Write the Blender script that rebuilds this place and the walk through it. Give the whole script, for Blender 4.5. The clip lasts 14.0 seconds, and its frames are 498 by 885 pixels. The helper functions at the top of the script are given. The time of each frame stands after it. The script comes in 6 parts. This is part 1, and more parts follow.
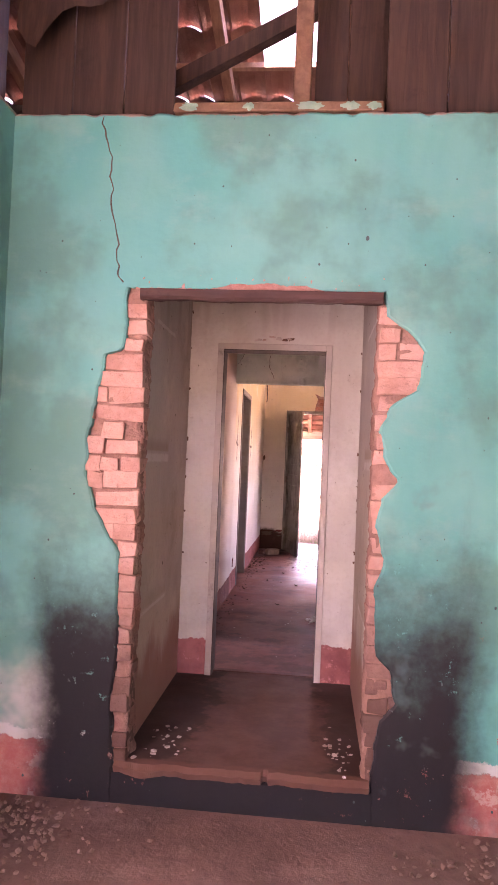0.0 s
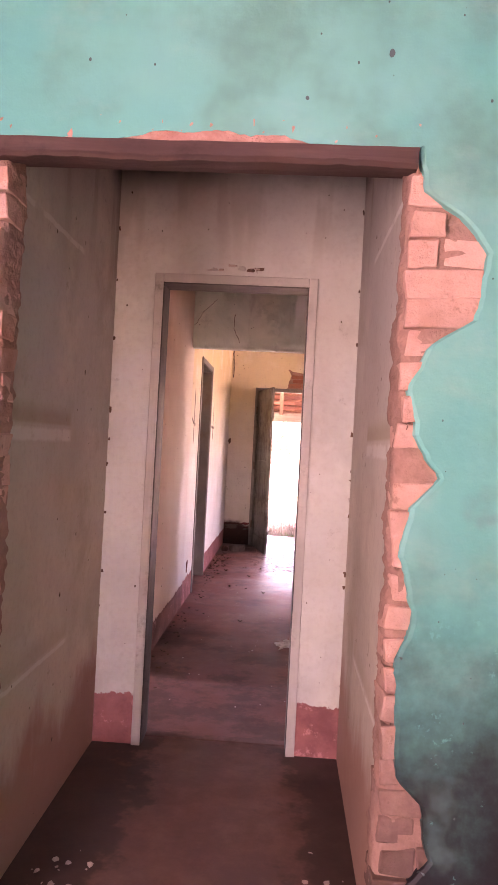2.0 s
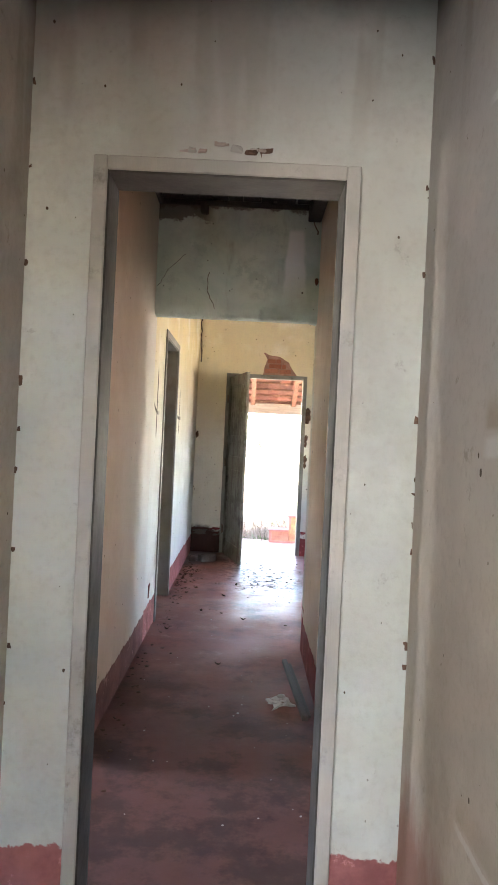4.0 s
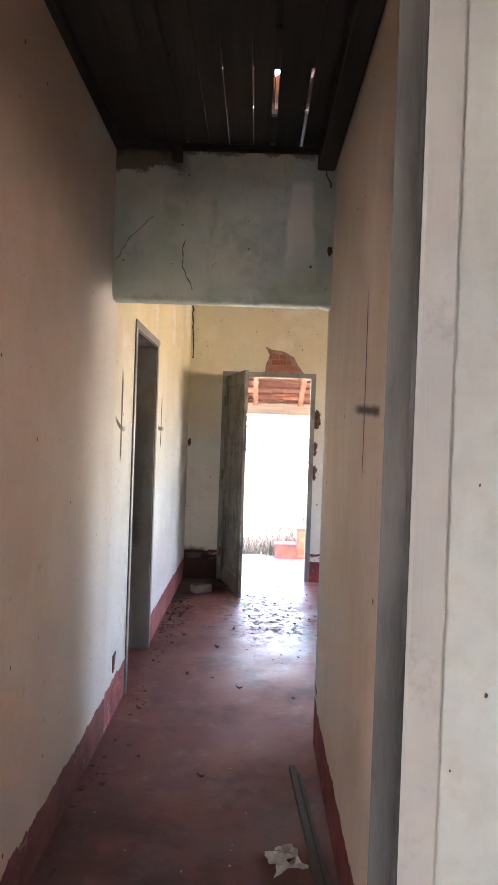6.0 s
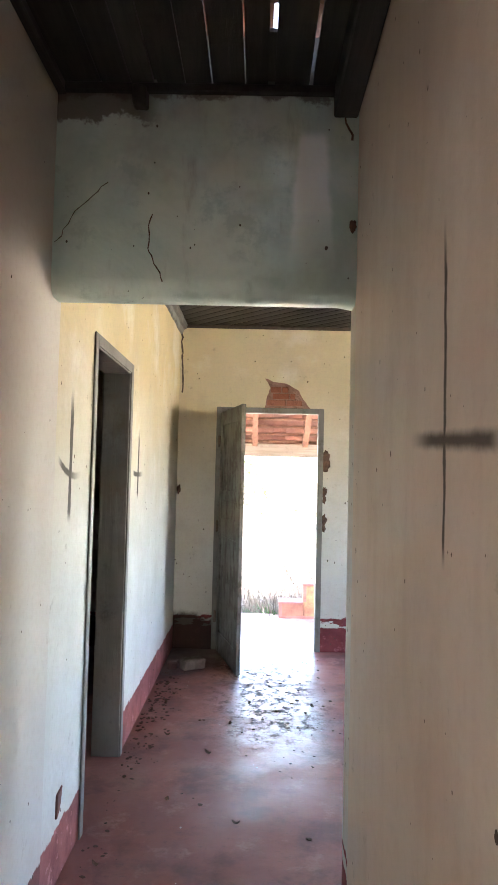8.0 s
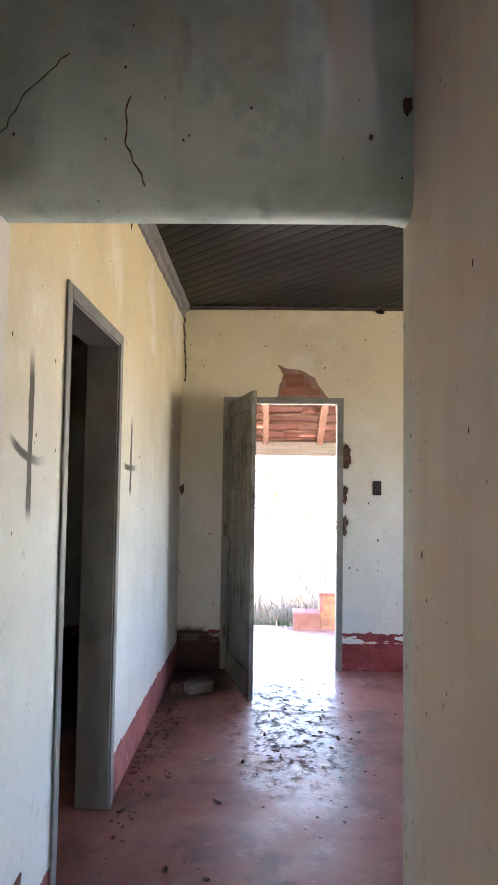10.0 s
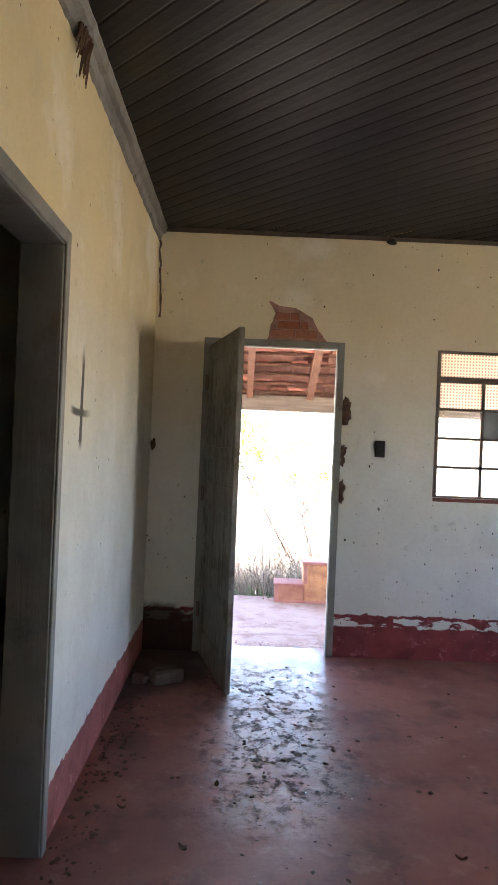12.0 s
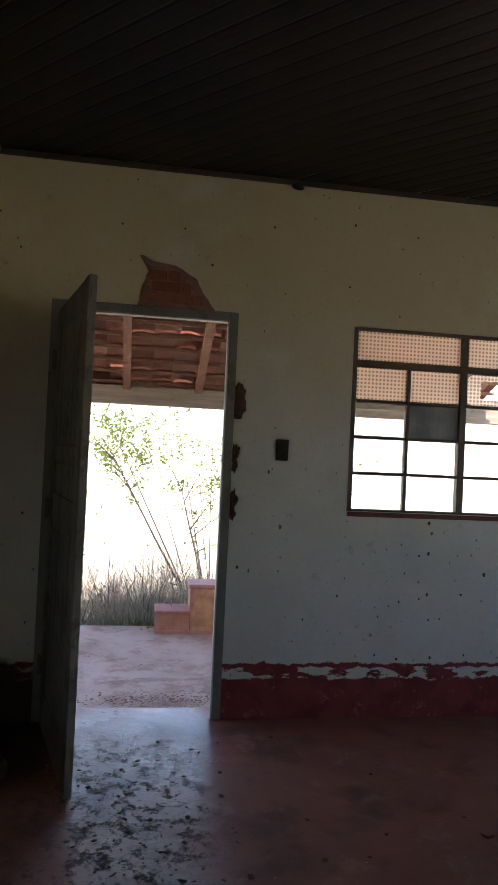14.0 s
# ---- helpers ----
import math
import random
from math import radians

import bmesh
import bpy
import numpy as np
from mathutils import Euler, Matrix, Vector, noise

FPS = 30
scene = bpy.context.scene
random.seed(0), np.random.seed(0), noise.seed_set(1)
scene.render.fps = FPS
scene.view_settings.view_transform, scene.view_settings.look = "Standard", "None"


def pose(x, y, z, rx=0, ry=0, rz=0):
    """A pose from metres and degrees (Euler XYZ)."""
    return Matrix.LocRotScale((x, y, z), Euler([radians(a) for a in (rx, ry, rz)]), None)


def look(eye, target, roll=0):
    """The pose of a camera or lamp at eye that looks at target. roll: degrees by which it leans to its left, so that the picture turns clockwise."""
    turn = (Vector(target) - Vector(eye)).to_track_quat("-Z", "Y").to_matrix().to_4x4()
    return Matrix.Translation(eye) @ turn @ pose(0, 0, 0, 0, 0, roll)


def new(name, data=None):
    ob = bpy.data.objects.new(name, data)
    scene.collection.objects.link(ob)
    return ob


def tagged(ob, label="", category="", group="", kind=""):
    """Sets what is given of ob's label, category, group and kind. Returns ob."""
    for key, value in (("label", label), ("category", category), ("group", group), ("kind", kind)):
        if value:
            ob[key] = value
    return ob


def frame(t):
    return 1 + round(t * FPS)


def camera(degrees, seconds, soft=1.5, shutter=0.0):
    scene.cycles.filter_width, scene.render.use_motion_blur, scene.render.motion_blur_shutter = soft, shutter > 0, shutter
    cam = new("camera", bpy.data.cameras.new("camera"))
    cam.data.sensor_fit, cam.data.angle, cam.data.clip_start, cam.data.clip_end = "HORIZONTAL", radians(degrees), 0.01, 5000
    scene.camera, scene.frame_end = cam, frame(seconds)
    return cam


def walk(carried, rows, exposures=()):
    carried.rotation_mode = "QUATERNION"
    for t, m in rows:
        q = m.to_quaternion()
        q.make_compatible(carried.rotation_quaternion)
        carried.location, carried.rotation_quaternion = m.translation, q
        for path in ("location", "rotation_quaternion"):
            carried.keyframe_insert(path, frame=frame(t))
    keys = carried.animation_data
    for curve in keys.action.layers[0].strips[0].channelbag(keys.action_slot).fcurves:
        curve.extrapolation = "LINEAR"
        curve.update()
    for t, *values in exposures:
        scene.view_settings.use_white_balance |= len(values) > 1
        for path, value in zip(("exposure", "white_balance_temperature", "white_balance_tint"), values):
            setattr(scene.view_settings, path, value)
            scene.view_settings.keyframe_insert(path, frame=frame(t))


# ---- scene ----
cam = camera(39.1, 14.0)
PATH = [
    (0, (0.185, -0.165, 1.332), (-0.008, 1.825, 1.379), 2.4),
    (0.5, (0.203, 0.079, 1.305), (0.005, 2.070, 1.292), 3.6),
    (1, (0.139, 0.447, 1.323), (0.023, 2.443, 1.375), 1.4),
    (1.5, (0.157, 0.763, 1.301), (0.086, 2.762, 1.332), 1.7),
    (2, (0.158, 1.091, 1.320), (0.051, 3.088, 1.327), 3.0),
    (2.5, (0.017, 1.410, 1.299), (0.026, 3.409, 1.339), 3.8),
    (3, (-0.032, 1.664, 1.303), (0.004, 3.664, 1.307), 3.4),
    (5.5, (0.060, 3.108, 1.384), (0.001, 5.108, 1.370), 1.4),
    (6, (0.063, 3.346, 1.467), (0.045, 5.346, 1.442), 2.0),
    (6.5, (0.023, 3.585, 1.492), (0.163, 5.580, 1.547), 1.2),
    (7, (0.048, 3.836, 1.478), (0.196, 5.826, 1.606), 0.5),
    (7.5, (0.076, 4.068, 1.488), (0.073, 6.066, 1.584), 1.9),
    (10, (0.045, 4.933, 1.412), (-0.002, 6.929, 1.529), 0.8),
    (10.5, (-0.007, 5.029, 1.409), (0.043, 7.026, 1.509), 0.0),
    (11, (-0.030, 5.218, 1.407), (0.178, 7.207, 1.405), 2.0),
    (11.5, (-0.037, 5.456, 1.378), (0.037, 7.454, 1.354), 1.8),
    (12, (0.000, 5.716, 1.393), (0.016, 7.716, 1.395), 2.4),
    (12.5, (-0.001, 5.953, 1.382), (0.085, 7.951, 1.370), 2.4),
    (13, (-0.022, 6.257, 1.364), (0.171, 8.246, 1.306), 2.1),
    (13.5, (0.074, 6.531, 1.350), (0.340, 8.512, 1.298), 0.0),
    (14, (0.176, 6.797, 1.370), (0.484, 8.773, 1.398), 2.7),
]
EXPOSURES = [
    (0.0, 6.12, 8600, 76), (0.5, 6.06, 8700, 88), (1.0, 6.08, 9300, 93), (2.0, 6.18, 8900, 77), (2.5, 6.2, 7900, 49), (3.0, 6.27, 6800, 14), (5.5, 5.98, 6850, 26), (6.5, 6.15, 6700, 24), (7.0, 6.2, 6400, 19), (7.5, 6.2, 6500, 16),
    (10.0, 5.8, 6300, 19), (11.0, 5.5, 6500, 19), (11.5, 5.1, 6600, 19), (12.5, 4.87, 6600, 19), (13.0, 4.18, 6600, 20), (13.5, 3.38, 6600, 15), (14.0, 3.2, 6500, 14),
]
walk(cam, [(t, look(eye, target, roll)) for t, eye, target, roll in PATH], EXPOSURES)

# ---- world and sun ----
SUN_ELEV, SUN_AZ = radians(68), radians(195)      # azimuth from +y towards +x
world = bpy.data.worlds.new("sky")
world.use_nodes = True
scene.world = world
wn = world.node_tree.nodes
sky = wn.new("ShaderNodeTexSky")
sky.sky_type, sky.sun_disc = "NISHITA", False
sky.sun_elevation, sky.sun_rotation = SUN_ELEV, SUN_AZ
world.node_tree.links.new(sky.outputs[0], wn["Background"].inputs[0])
wn["Background"].inputs[1].default_value = 0.12
sun_data = bpy.data.lights.new("sun", "SUN")
sun_data.energy, sun_data.angle, sun_data.color = 3.5, radians(0.5), (1.0, 0.95, 0.86)
sun = new("sun", sun_data)
sun_dir = Vector((math.sin(SUN_AZ) * math.cos(SUN_ELEV), math.cos(SUN_AZ) * math.cos(SUN_ELEV), math.sin(SUN_ELEV)))
sun.matrix_world = look(sun_dir * 30, (0, 0, 0))


def window_sky(name, x, y, z, sx, sz, watts, to):
    """Area lamp that stands in for sky light at an unseen window opening."""
    a = bpy.data.lights.new(name, "AREA")
    a.shape, a.size, a.size_y, a.energy, a.color = "RECTANGLE", sx, sz, watts, (0.96, 0.98, 1.0)
    new(name, a).matrix_world = look((x, y, z), to)


window_sky("sky_green_room_window", -1.25, 1.05, 1.45, 1.15, 1.15, 1.2, (0, 1.35, 1.40))
window_sky("sky_east_window", 4.2, 5.4, 1.52, 0.98, 1.0, 0.35, (0, 5.4, 1.4))
# added fill at an unseen window, to brighten the corridor's right wall
window_sky("fill_west_window", -3.66, 5.4, 1.52, 0.98, 1.0, 1.1, (0, 5.0, 1.4))

# ---- plan ----
G, G2 = 2.783, 2.93              # green wall, front and back
OL, OR, OT = -0.566, 0.416, 2.0 # broken opening in it
VL, VR = -0.604, 0.434          # vestibule side walls
W2, W2B = 4.05, 4.185          # wall with the inner door
D2L, D2R, D2T = -0.394, 0.216, 1.99
CL, CR = -0.617, 0.388           # corridor walls
HY, HB, HZ = 6.56, 6.685, 2.065  # header
E, EB = 10.375, 10.53           # wall with the outside door
XL, XR = -0.235, 0.598          # outside door opening
ZC, ZR = 2.775, 2.80             # ceilings of corridor and room
GF = -0.15                      # floor of the green room
WX, EX = -3.8, 4.2              # outer walls


# ---- node helper ----
class Mat:
    def __init__(self, name, rough=0.8, metal=0.0, spec=0.3):
        self.m = bpy.data.materials.new(name)
        self.m.use_nodes = True
        self.t = self.m.node_tree
        self.b = self.t.nodes["Principled BSDF"]
        self.b.inputs["Roughness"].default_value = rough
        self.b.inputs["Metallic"].default_value = metal
        self.b.inputs["Specular IOR Level"].default_value = spec
        self.co = self.t.nodes.new("ShaderNodeTexCoord").outputs["Object"]
        sep = self.t.nodes.new("ShaderNodeSeparateXYZ")
        self.t.links.new(self.co, sep.inputs[0])
        self.x, self.y, self.z = sep.outputs

    def put(self, sock, v):
        if isinstance(v, bpy.types.NodeSocket):
            self.t.links.new(v, sock)
        elif isinstance(v, (tuple, list)) and sock.type == "RGBA":
            sock.default_value = (*v[:3], 1)
        else:
            sock.default_value = v

    def noise(self, scale, detail=4.0, rough=0.6, stretch=None, dist=0.0, shift=None):
        n = self.t.nodes.new("ShaderNodeTexNoise")
        n.inputs["Scale"].default_value, n.inputs["Detail"].default_value = scale, detail
        n.inputs["Roughness"].default_value, n.inputs["Distortion"].default_value = rough, dist
        src = self.co
        if stretch or shift:
            mp = self.t.nodes.new("ShaderNodeMapping")
            mp.inputs["Scale"].default_value = stretch or (1, 1, 1)
            mp.inputs["Location"].default_value = shift or (0, 0, 0)
            self.t.links.new(self.co, mp.inputs[0])
            src = mp.outputs[0]
        self.t.links.new(src, n.inputs["Vector"])
        return n.outputs["Fac"]

    def cells(self, scale, feature="F1", stretch=None):
        n = self.t.nodes.new("ShaderNodeTexVoronoi")
        n.feature = feature
        n.inputs["Scale"].default_value = scale
        src = self.co
        if stretch:
            mp = self.t.nodes.new("ShaderNodeMapping")
            mp.inputs["Scale"].default_value = stretch
            self.t.links.new(self.co, mp.inputs[0])
            src = mp.outputs[0]
        self.t.links.new(src, n.inputs["Vector"])
        return n.outputs["Distance"], n.outputs.get("Color")

    def op(self, kind, a, b=0.0, c=0.0):
        n = self.t.nodes.new("ShaderNodeMath")
        n.operation = kind
        for s, v in zip(n.inputs, (a, b, c)):
            self.put(s, v)
        return n.outputs[0]

    def step(self, v, lo, hi):
        n = self.t.nodes.new("ShaderNodeMapRange")
        n.interpolation_type = "SMOOTHSTEP"
        flip = lo > hi
        self.put(n.inputs["Value"], v)
        n.inputs["From Min"].default_value, n.inputs["From Max"].default_value = min(lo, hi), max(lo, hi)
        n.inputs["To Min"].default_value, n.inputs["To Max"].default_value = (1, 0) if flip else (0, 1)
        return n.outputs["Result"]

    def mix(self, fac, a, b, blend="MIX"):
        n = self.t.nodes.new("ShaderNodeMix")
        n.data_type, n.blend_type = "RGBA", blend
        self.put(n.inputs[0], fac)
        self.put(n.inputs[6], a)
        self.put(n.inputs[7], b)
        return n.outputs[2]

    def mul(self, a, b):
        return self.op("MULTIPLY", a, b)

    def island(self):
        return self.t.nodes.new("ShaderNodeNewGeometry").outputs["Random Per Island"]

    def each(self):
        return self.t.nodes.new("ShaderNodeObjectInfo").outputs["Random"]

    def color(self, v):
        self.put(self.b.inputs["Base Color"], v)
        return self

    def rough(self, v):
        self.put(self.b.inputs["Roughness"], v)
        return self

    def bump(self, h, dist=0.01, strength=1.0):
        n = self.t.nodes.new("ShaderNodeBump")
        n.inputs["Distance"].default_value, n.inputs["Strength"].default_value = dist, strength
        self.put(n.inputs["Height"], h)
        self.t.links.new(n.outputs[0], self.b.inputs["Normal"])
        return self


def specks(k, scale, size, keep):
    """Mask of small ragged knocks in plaster on an upright wall."""
    comb = k.t.nodes.new("ShaderNodeCombineXYZ")
    k.put(comb.inputs[0], k.op("ADD", k.x, k.y))
    k.put(comb.inputs[1], k.mul(k.z, 0.7))
    warp = k.t.nodes.new("ShaderNodeTexNoise")
    warp.inputs["Scale"].default_value, warp.inputs["Detail"].default_value = 38, 4
    k.t.links.new(comb.outputs[0], warp.inputs["Vector"])
    v = k.t.nodes.new("ShaderNodeTexVoronoi")
    v.voronoi_dimensions = "2D"
    v.inputs["Scale"].default_value = scale
    k.t.links.new(comb.outputs[0], v.inputs["Vector"])
    sep = k.t.nodes.new("ShaderNodeSeparateColor")
    k.t.links.new(v.outputs["Color"], sep.inputs[0])
    own = k.mul(k.op('POWER', sep.outputs[1], 2.0), size)
    d = k.op("ADD", v.outputs["Distance"], k.mul(k.op("SUBTRACT", warp.outputs["Fac"], 0.5), size * 3.6))
    hit = k.step(k.op("SUBTRACT", d, own), size * 0.12, 0.0)
    return k.mul(hit, k.step(sep.outputs[0], 1 - keep, 1 - keep + 0.02))


def plaster(name, base, alt, grime, upper=None, dado=None, dado_z=0.25, peel=0.0, streak=0.5, rough=0.75, chips=0.25, upper_z=(1.3, 2.2), spec=0.1, marks=(), busy=1.0, low=0.0, scars=(), soot=None, blush=0.0, door_shade=False, fade=None, drips=0.0):
    """Old limewash: two tones, grime streaks, knocks, an upper tone and a painted dado with a ragged rim."""
    k = Mat(name, rough, spec=spec)
    col = k.mix(k.step(k.noise(1.6, 5, 0.65, dist=0.4), 0.35, 0.68), base, alt)
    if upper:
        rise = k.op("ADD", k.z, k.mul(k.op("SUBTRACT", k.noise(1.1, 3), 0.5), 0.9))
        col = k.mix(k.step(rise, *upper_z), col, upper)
    if fade:
        on = k.op("ADD", k.y, k.mul(k.op("SUBTRACT", k.noise(1.3, 4, 0.6, shift=(0, 2, 7)), 0.5), 0.6))
        col = k.mix(k.step(on, fade[0], fade[1]), col, fade[2])
    if drips:
        tear = k.step(k.noise(9, 3, 0.55, stretch=(1, 1, 0.14), shift=(3, 1, 0), dist=0.3), 0.46, 0.72)
        col = k.mix(k.mul(tear, drips), col, grime)
    run = k.noise(1.5, 3, 0.5, stretch=(1.2, 1.2, 0.75), shift=(2, 5, 1))
    col = k.mix(k.mul(k.step(run, 0.44, 0.80), min(1, streak * 0.9) * busy), col, grime)
    blot = k.noise(2.6, 6, 0.68, shift=(3, 1, 7))
    col = k.mix(k.mul(k.step(blot, 0.52, 0.74), 0.45 * busy * min(1, streak + 0.25)), col, grime)
    pale = k.noise(2.1, 5, 0.65, shift=(9, 4, 2))
    col = k.mix(k.mul(k.step(pale, 0.52, 0.72), 0.4 * busy), col, tuple(min(0.85, c * 1.25) for c in base))
    smear = k.noise(9, 6, 0.72, shift=(1, 8, 3))
    col = k.mix(k.mul(k.step(smear, 0.63, 0.71), 0.4 * busy), col, tuple(c * 0.7 for c in grime))
    grain = k.noise(45, 5, 0.7)
    col = k.mix(k.mul(k.step(grain, 0.45, 0.75), 0.2 * busy), col, grime)
    if dado:
        edge = k.op("ADD", k.z, k.mul(k.op("SUBTRACT", k.noise(9, 5, 0.7), 0.5), 0.09))
        band = k.step(edge, dado_z + 0.004, dado_z - 0.004)
        if peel:
            strip = k.mul(k.step(edge, dado_z - 0.085, dado_z - 0.075), k.step(edge, dado_z - 0.018, dado_z - 0.026))
            flake = k.step(k.noise(6, 5, 0.65, stretch=(1, 1, 2.5)), 0.50 - peel * 0.12, 0.53 - peel * 0.12)
            band = k.mul(band, k.op("SUBTRACT", 1.0, k.mul(strip, flake)))
            drip = k.step(k.noise(11, 2, 0.5, stretch=(1, 1, 0.12), shift=(5, 2, 0)), 0.70, 0.72)
            band = k.mul(band, k.op("SUBTRACT", 1.0, k.mul(drip, k.step(k.z, 0.05, 0.09))))
        tone = k.mix(k.step(k.noise(5, 5, 0.7), 0.35, 0.7), dado, tuple(c * 0.62 for c in dado))
        tone = k.mix(k.mul(k.step(k.noise(14, 5, 0.75), 0.58, 0.66), 0.6), tone, tuple(min(1, c * 1.5 + 0.08) for c in dado))
        col = k.mix(band, col, tone)
    for side, y, z0, z1, ya, yb, zc, fat, bend, tilt in marks:
        wob = k.mul(k.op("SUBTRACT", k.noise(5, 3), 0.5), 0.035)
        soft = k.mul(k.op("SUBTRACT", k.noise(30, 4, 0.7), 0.5), 0.010)
        dy = k.op("ADD", k.op("ABSOLUTE", k.op("ADD", k.op("SUBTRACT", k.y, y), wob)), soft)
        rim, core = (0.011, 0.008) if fat > 1.3 else (0.012, 0.003)
        up = k.mul(k.step(dy, rim * fat, core * fat), k.mul(k.step(k.z, z0, z0 + 0.05), k.step(k.z, z1, z1 - 0.12)))
        arc = k.mul(k.op("POWER", k.op("ABSOLUTE", k.op("SUBTRACT", k.y, (ya + yb) / 2)), 2.0), bend)
        arc = k.op("ADD", arc, k.mul(k.op("SUBTRACT", k.y, (ya + yb) / 2), tilt))
        dz = k.op("ADD", k.op("ABSOLUTE", k.op("SUBTRACT", k.op("SUBTRACT", k.z, zc), arc)), soft)
        thick = 0.75 if fat > 1.3 else 1.7
        bar = k.mul(k.step(dz, thick * rim * fat, thick * core * fat * 0.6), k.mul(k.step(k.y, ya, ya + 0.07), k.step(k.y, yb, yb - 0.2)))
        sign = k.mul(k.op("MAXIMUM", up, bar), k.step(k.mul(k.x, side), 0.1, 0.2))
        col = k.mix(k.mul(sign, 0.9), col, (0.06, 0.05, 0.042))
    if blush:
        worn = k.op("ADD", k.z, k.mul(k.op("SUBTRACT", k.noise(2.4, 5, 0.7, stretch=(1, 1, 0.5), shift=(6, 2, 1)), 0.5), 0.7))
        col = k.mix(k.mul(k.step(worn, blush, blush - 0.22), 0.75), col, (0.33, 0.15, 0.115))
    for zs, ya, yb, half, brown in scars:
        # where a shelf was let into the wall: a pale unwashed strip, dusty above
        reach = k.mul(k.step(k.y, ya, ya + 0.04), k.step(k.y, yb, yb - 0.05))
        dz = k.op("ABSOLUTE", k.op("SUBTRACT", k.z, k.op("ADD", zs, k.mul(k.op("SUBTRACT", k.noise(14, 5, 0.7), 0.5), 0.02))))
        strip = k.mul(k.step(dz, half, half * 0.5), k.step(k.noise(9, 5, 0.7, shift=(3, 3, 3)), 0.34, 0.5))
        col = k.mix(k.mul(k.mul(strip, reach), 0.55), col, (0.66, 0.65, 0.61))
        if brown:
            over = k.mul(k.step(k.z, zs + half, zs + half + 0.015), k.step(k.z, zs + half + 0.085, zs + half + 0.03))
            col = k.mix(k.mul(k.mul(over, reach), 0.5 * brown), col, (0.30, 0.22, 0.13))
    # black upper band: soot, with the shade above lintel height painted in too
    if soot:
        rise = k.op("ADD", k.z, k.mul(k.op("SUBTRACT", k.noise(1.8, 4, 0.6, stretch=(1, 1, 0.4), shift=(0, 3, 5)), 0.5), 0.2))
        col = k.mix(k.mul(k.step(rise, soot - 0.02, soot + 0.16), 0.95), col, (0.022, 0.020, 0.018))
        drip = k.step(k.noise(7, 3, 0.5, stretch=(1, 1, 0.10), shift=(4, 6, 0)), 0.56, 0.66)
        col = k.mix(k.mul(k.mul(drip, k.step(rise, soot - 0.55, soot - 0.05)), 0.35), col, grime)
    pit = specks(k, 5.5, 0.030, chips * 1.2)
    pit2 = specks(k, 12, 0.042, chips * 0.8)
    pits = k.op("MAXIMUM", pit, pit2)
    if low:
        field = k.mul(k.step(k.z, 1.2, 0.9), k.step(k.noise(2.2, 4, 0.6, shift=(3, 0, 6)), 0.38, 0.48))
        pits = k.op("MAXIMUM", pits, k.mul(specks(k, 13, 0.085, low), field))
    col = k.mix(pits, col, (0.10, 0.075, 0.055))
    # dark brown wall foot: the open door's shade painted in, with some dirt
    if door_shade:
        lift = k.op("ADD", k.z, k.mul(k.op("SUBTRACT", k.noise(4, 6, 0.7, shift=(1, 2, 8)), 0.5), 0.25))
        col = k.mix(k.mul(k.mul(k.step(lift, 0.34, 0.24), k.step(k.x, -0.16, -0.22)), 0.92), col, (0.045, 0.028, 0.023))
    k.color(col)
    h = k.op("ADD", k.mul(k.noise(3, 4), 0.5), k.op("SUBTRACT", k.mul(grain, 0.12), k.mul(pits, 0.6)))
    k.bump(h, 0.012, 0.8)
    k.rough(k.op("ADD", rough - 0.08, k.mul(blot, 0.2)))
    return k.m


def timber(name, a, b, rough=0.7, along=2, scale=1.0, spec=0.3, paint=None, worn=0.5):
    """Wood with grain along one axis; with paint: flaking paint over it."""
    k = Mat(name, rough, spec=spec)
    st = [9.0 * scale] * 3
    st[along] = 0.6 * scale
    g = k.noise(3, 6, 0.65, stretch=tuple(st), dist=0.6)
    col = k.mix(k.step(g, 0.3, 0.72), a, b)
    col = k.mix(k.mul(k.each(), 0.3), col, tuple(c * 0.6 for c in a))
    if paint:
        cover = k.step(k.op("ADD", k.mul(k.noise(4, 6, 0.7), 0.7), k.mul(g, 0.3)), worn + 0.06, worn - 0.02)
        tone = k.mix(k.step(k.noise(2.5, 5), 0.3, 0.7), paint, tuple(c * 0.72 for c in paint))
        col = k.mix(cover, col, tone)
    dirt = k.noise(6, 6, 0.75)
    col = k.mix(k.mul(k.step(dirt, 0.55, 0.75), 0.5), col, tuple(c * 0.35 for c in a))
    k.color(col)
    k.bump(k.op("ADD", k.mul(g, 0.7), k.mul(k.noise(30), 0.2)), 0.004, 0.8)
    return k.m


def plain(name, a, b, rough=0.7, scale=8, metal=0.0, spec=0.3, dist=0.004, vary=0.0):
    k = Mat(name, rough, metal, spec)
    col = k.mix(k.step(k.noise(scale, 5, 0.65), 0.3, 0.7), a, b)
    if vary:
        col = k.mix(k.mul(k.op("MAXIMUM", k.each(), k.island()), vary), col, tuple(c * 0.45 for c in a))
    k.color(col)
    k.bump(k.op("ADD", k.noise(scale * 4), k.mul(k.noise(scale), 0.6)), dist, 0.8)
    return k.m


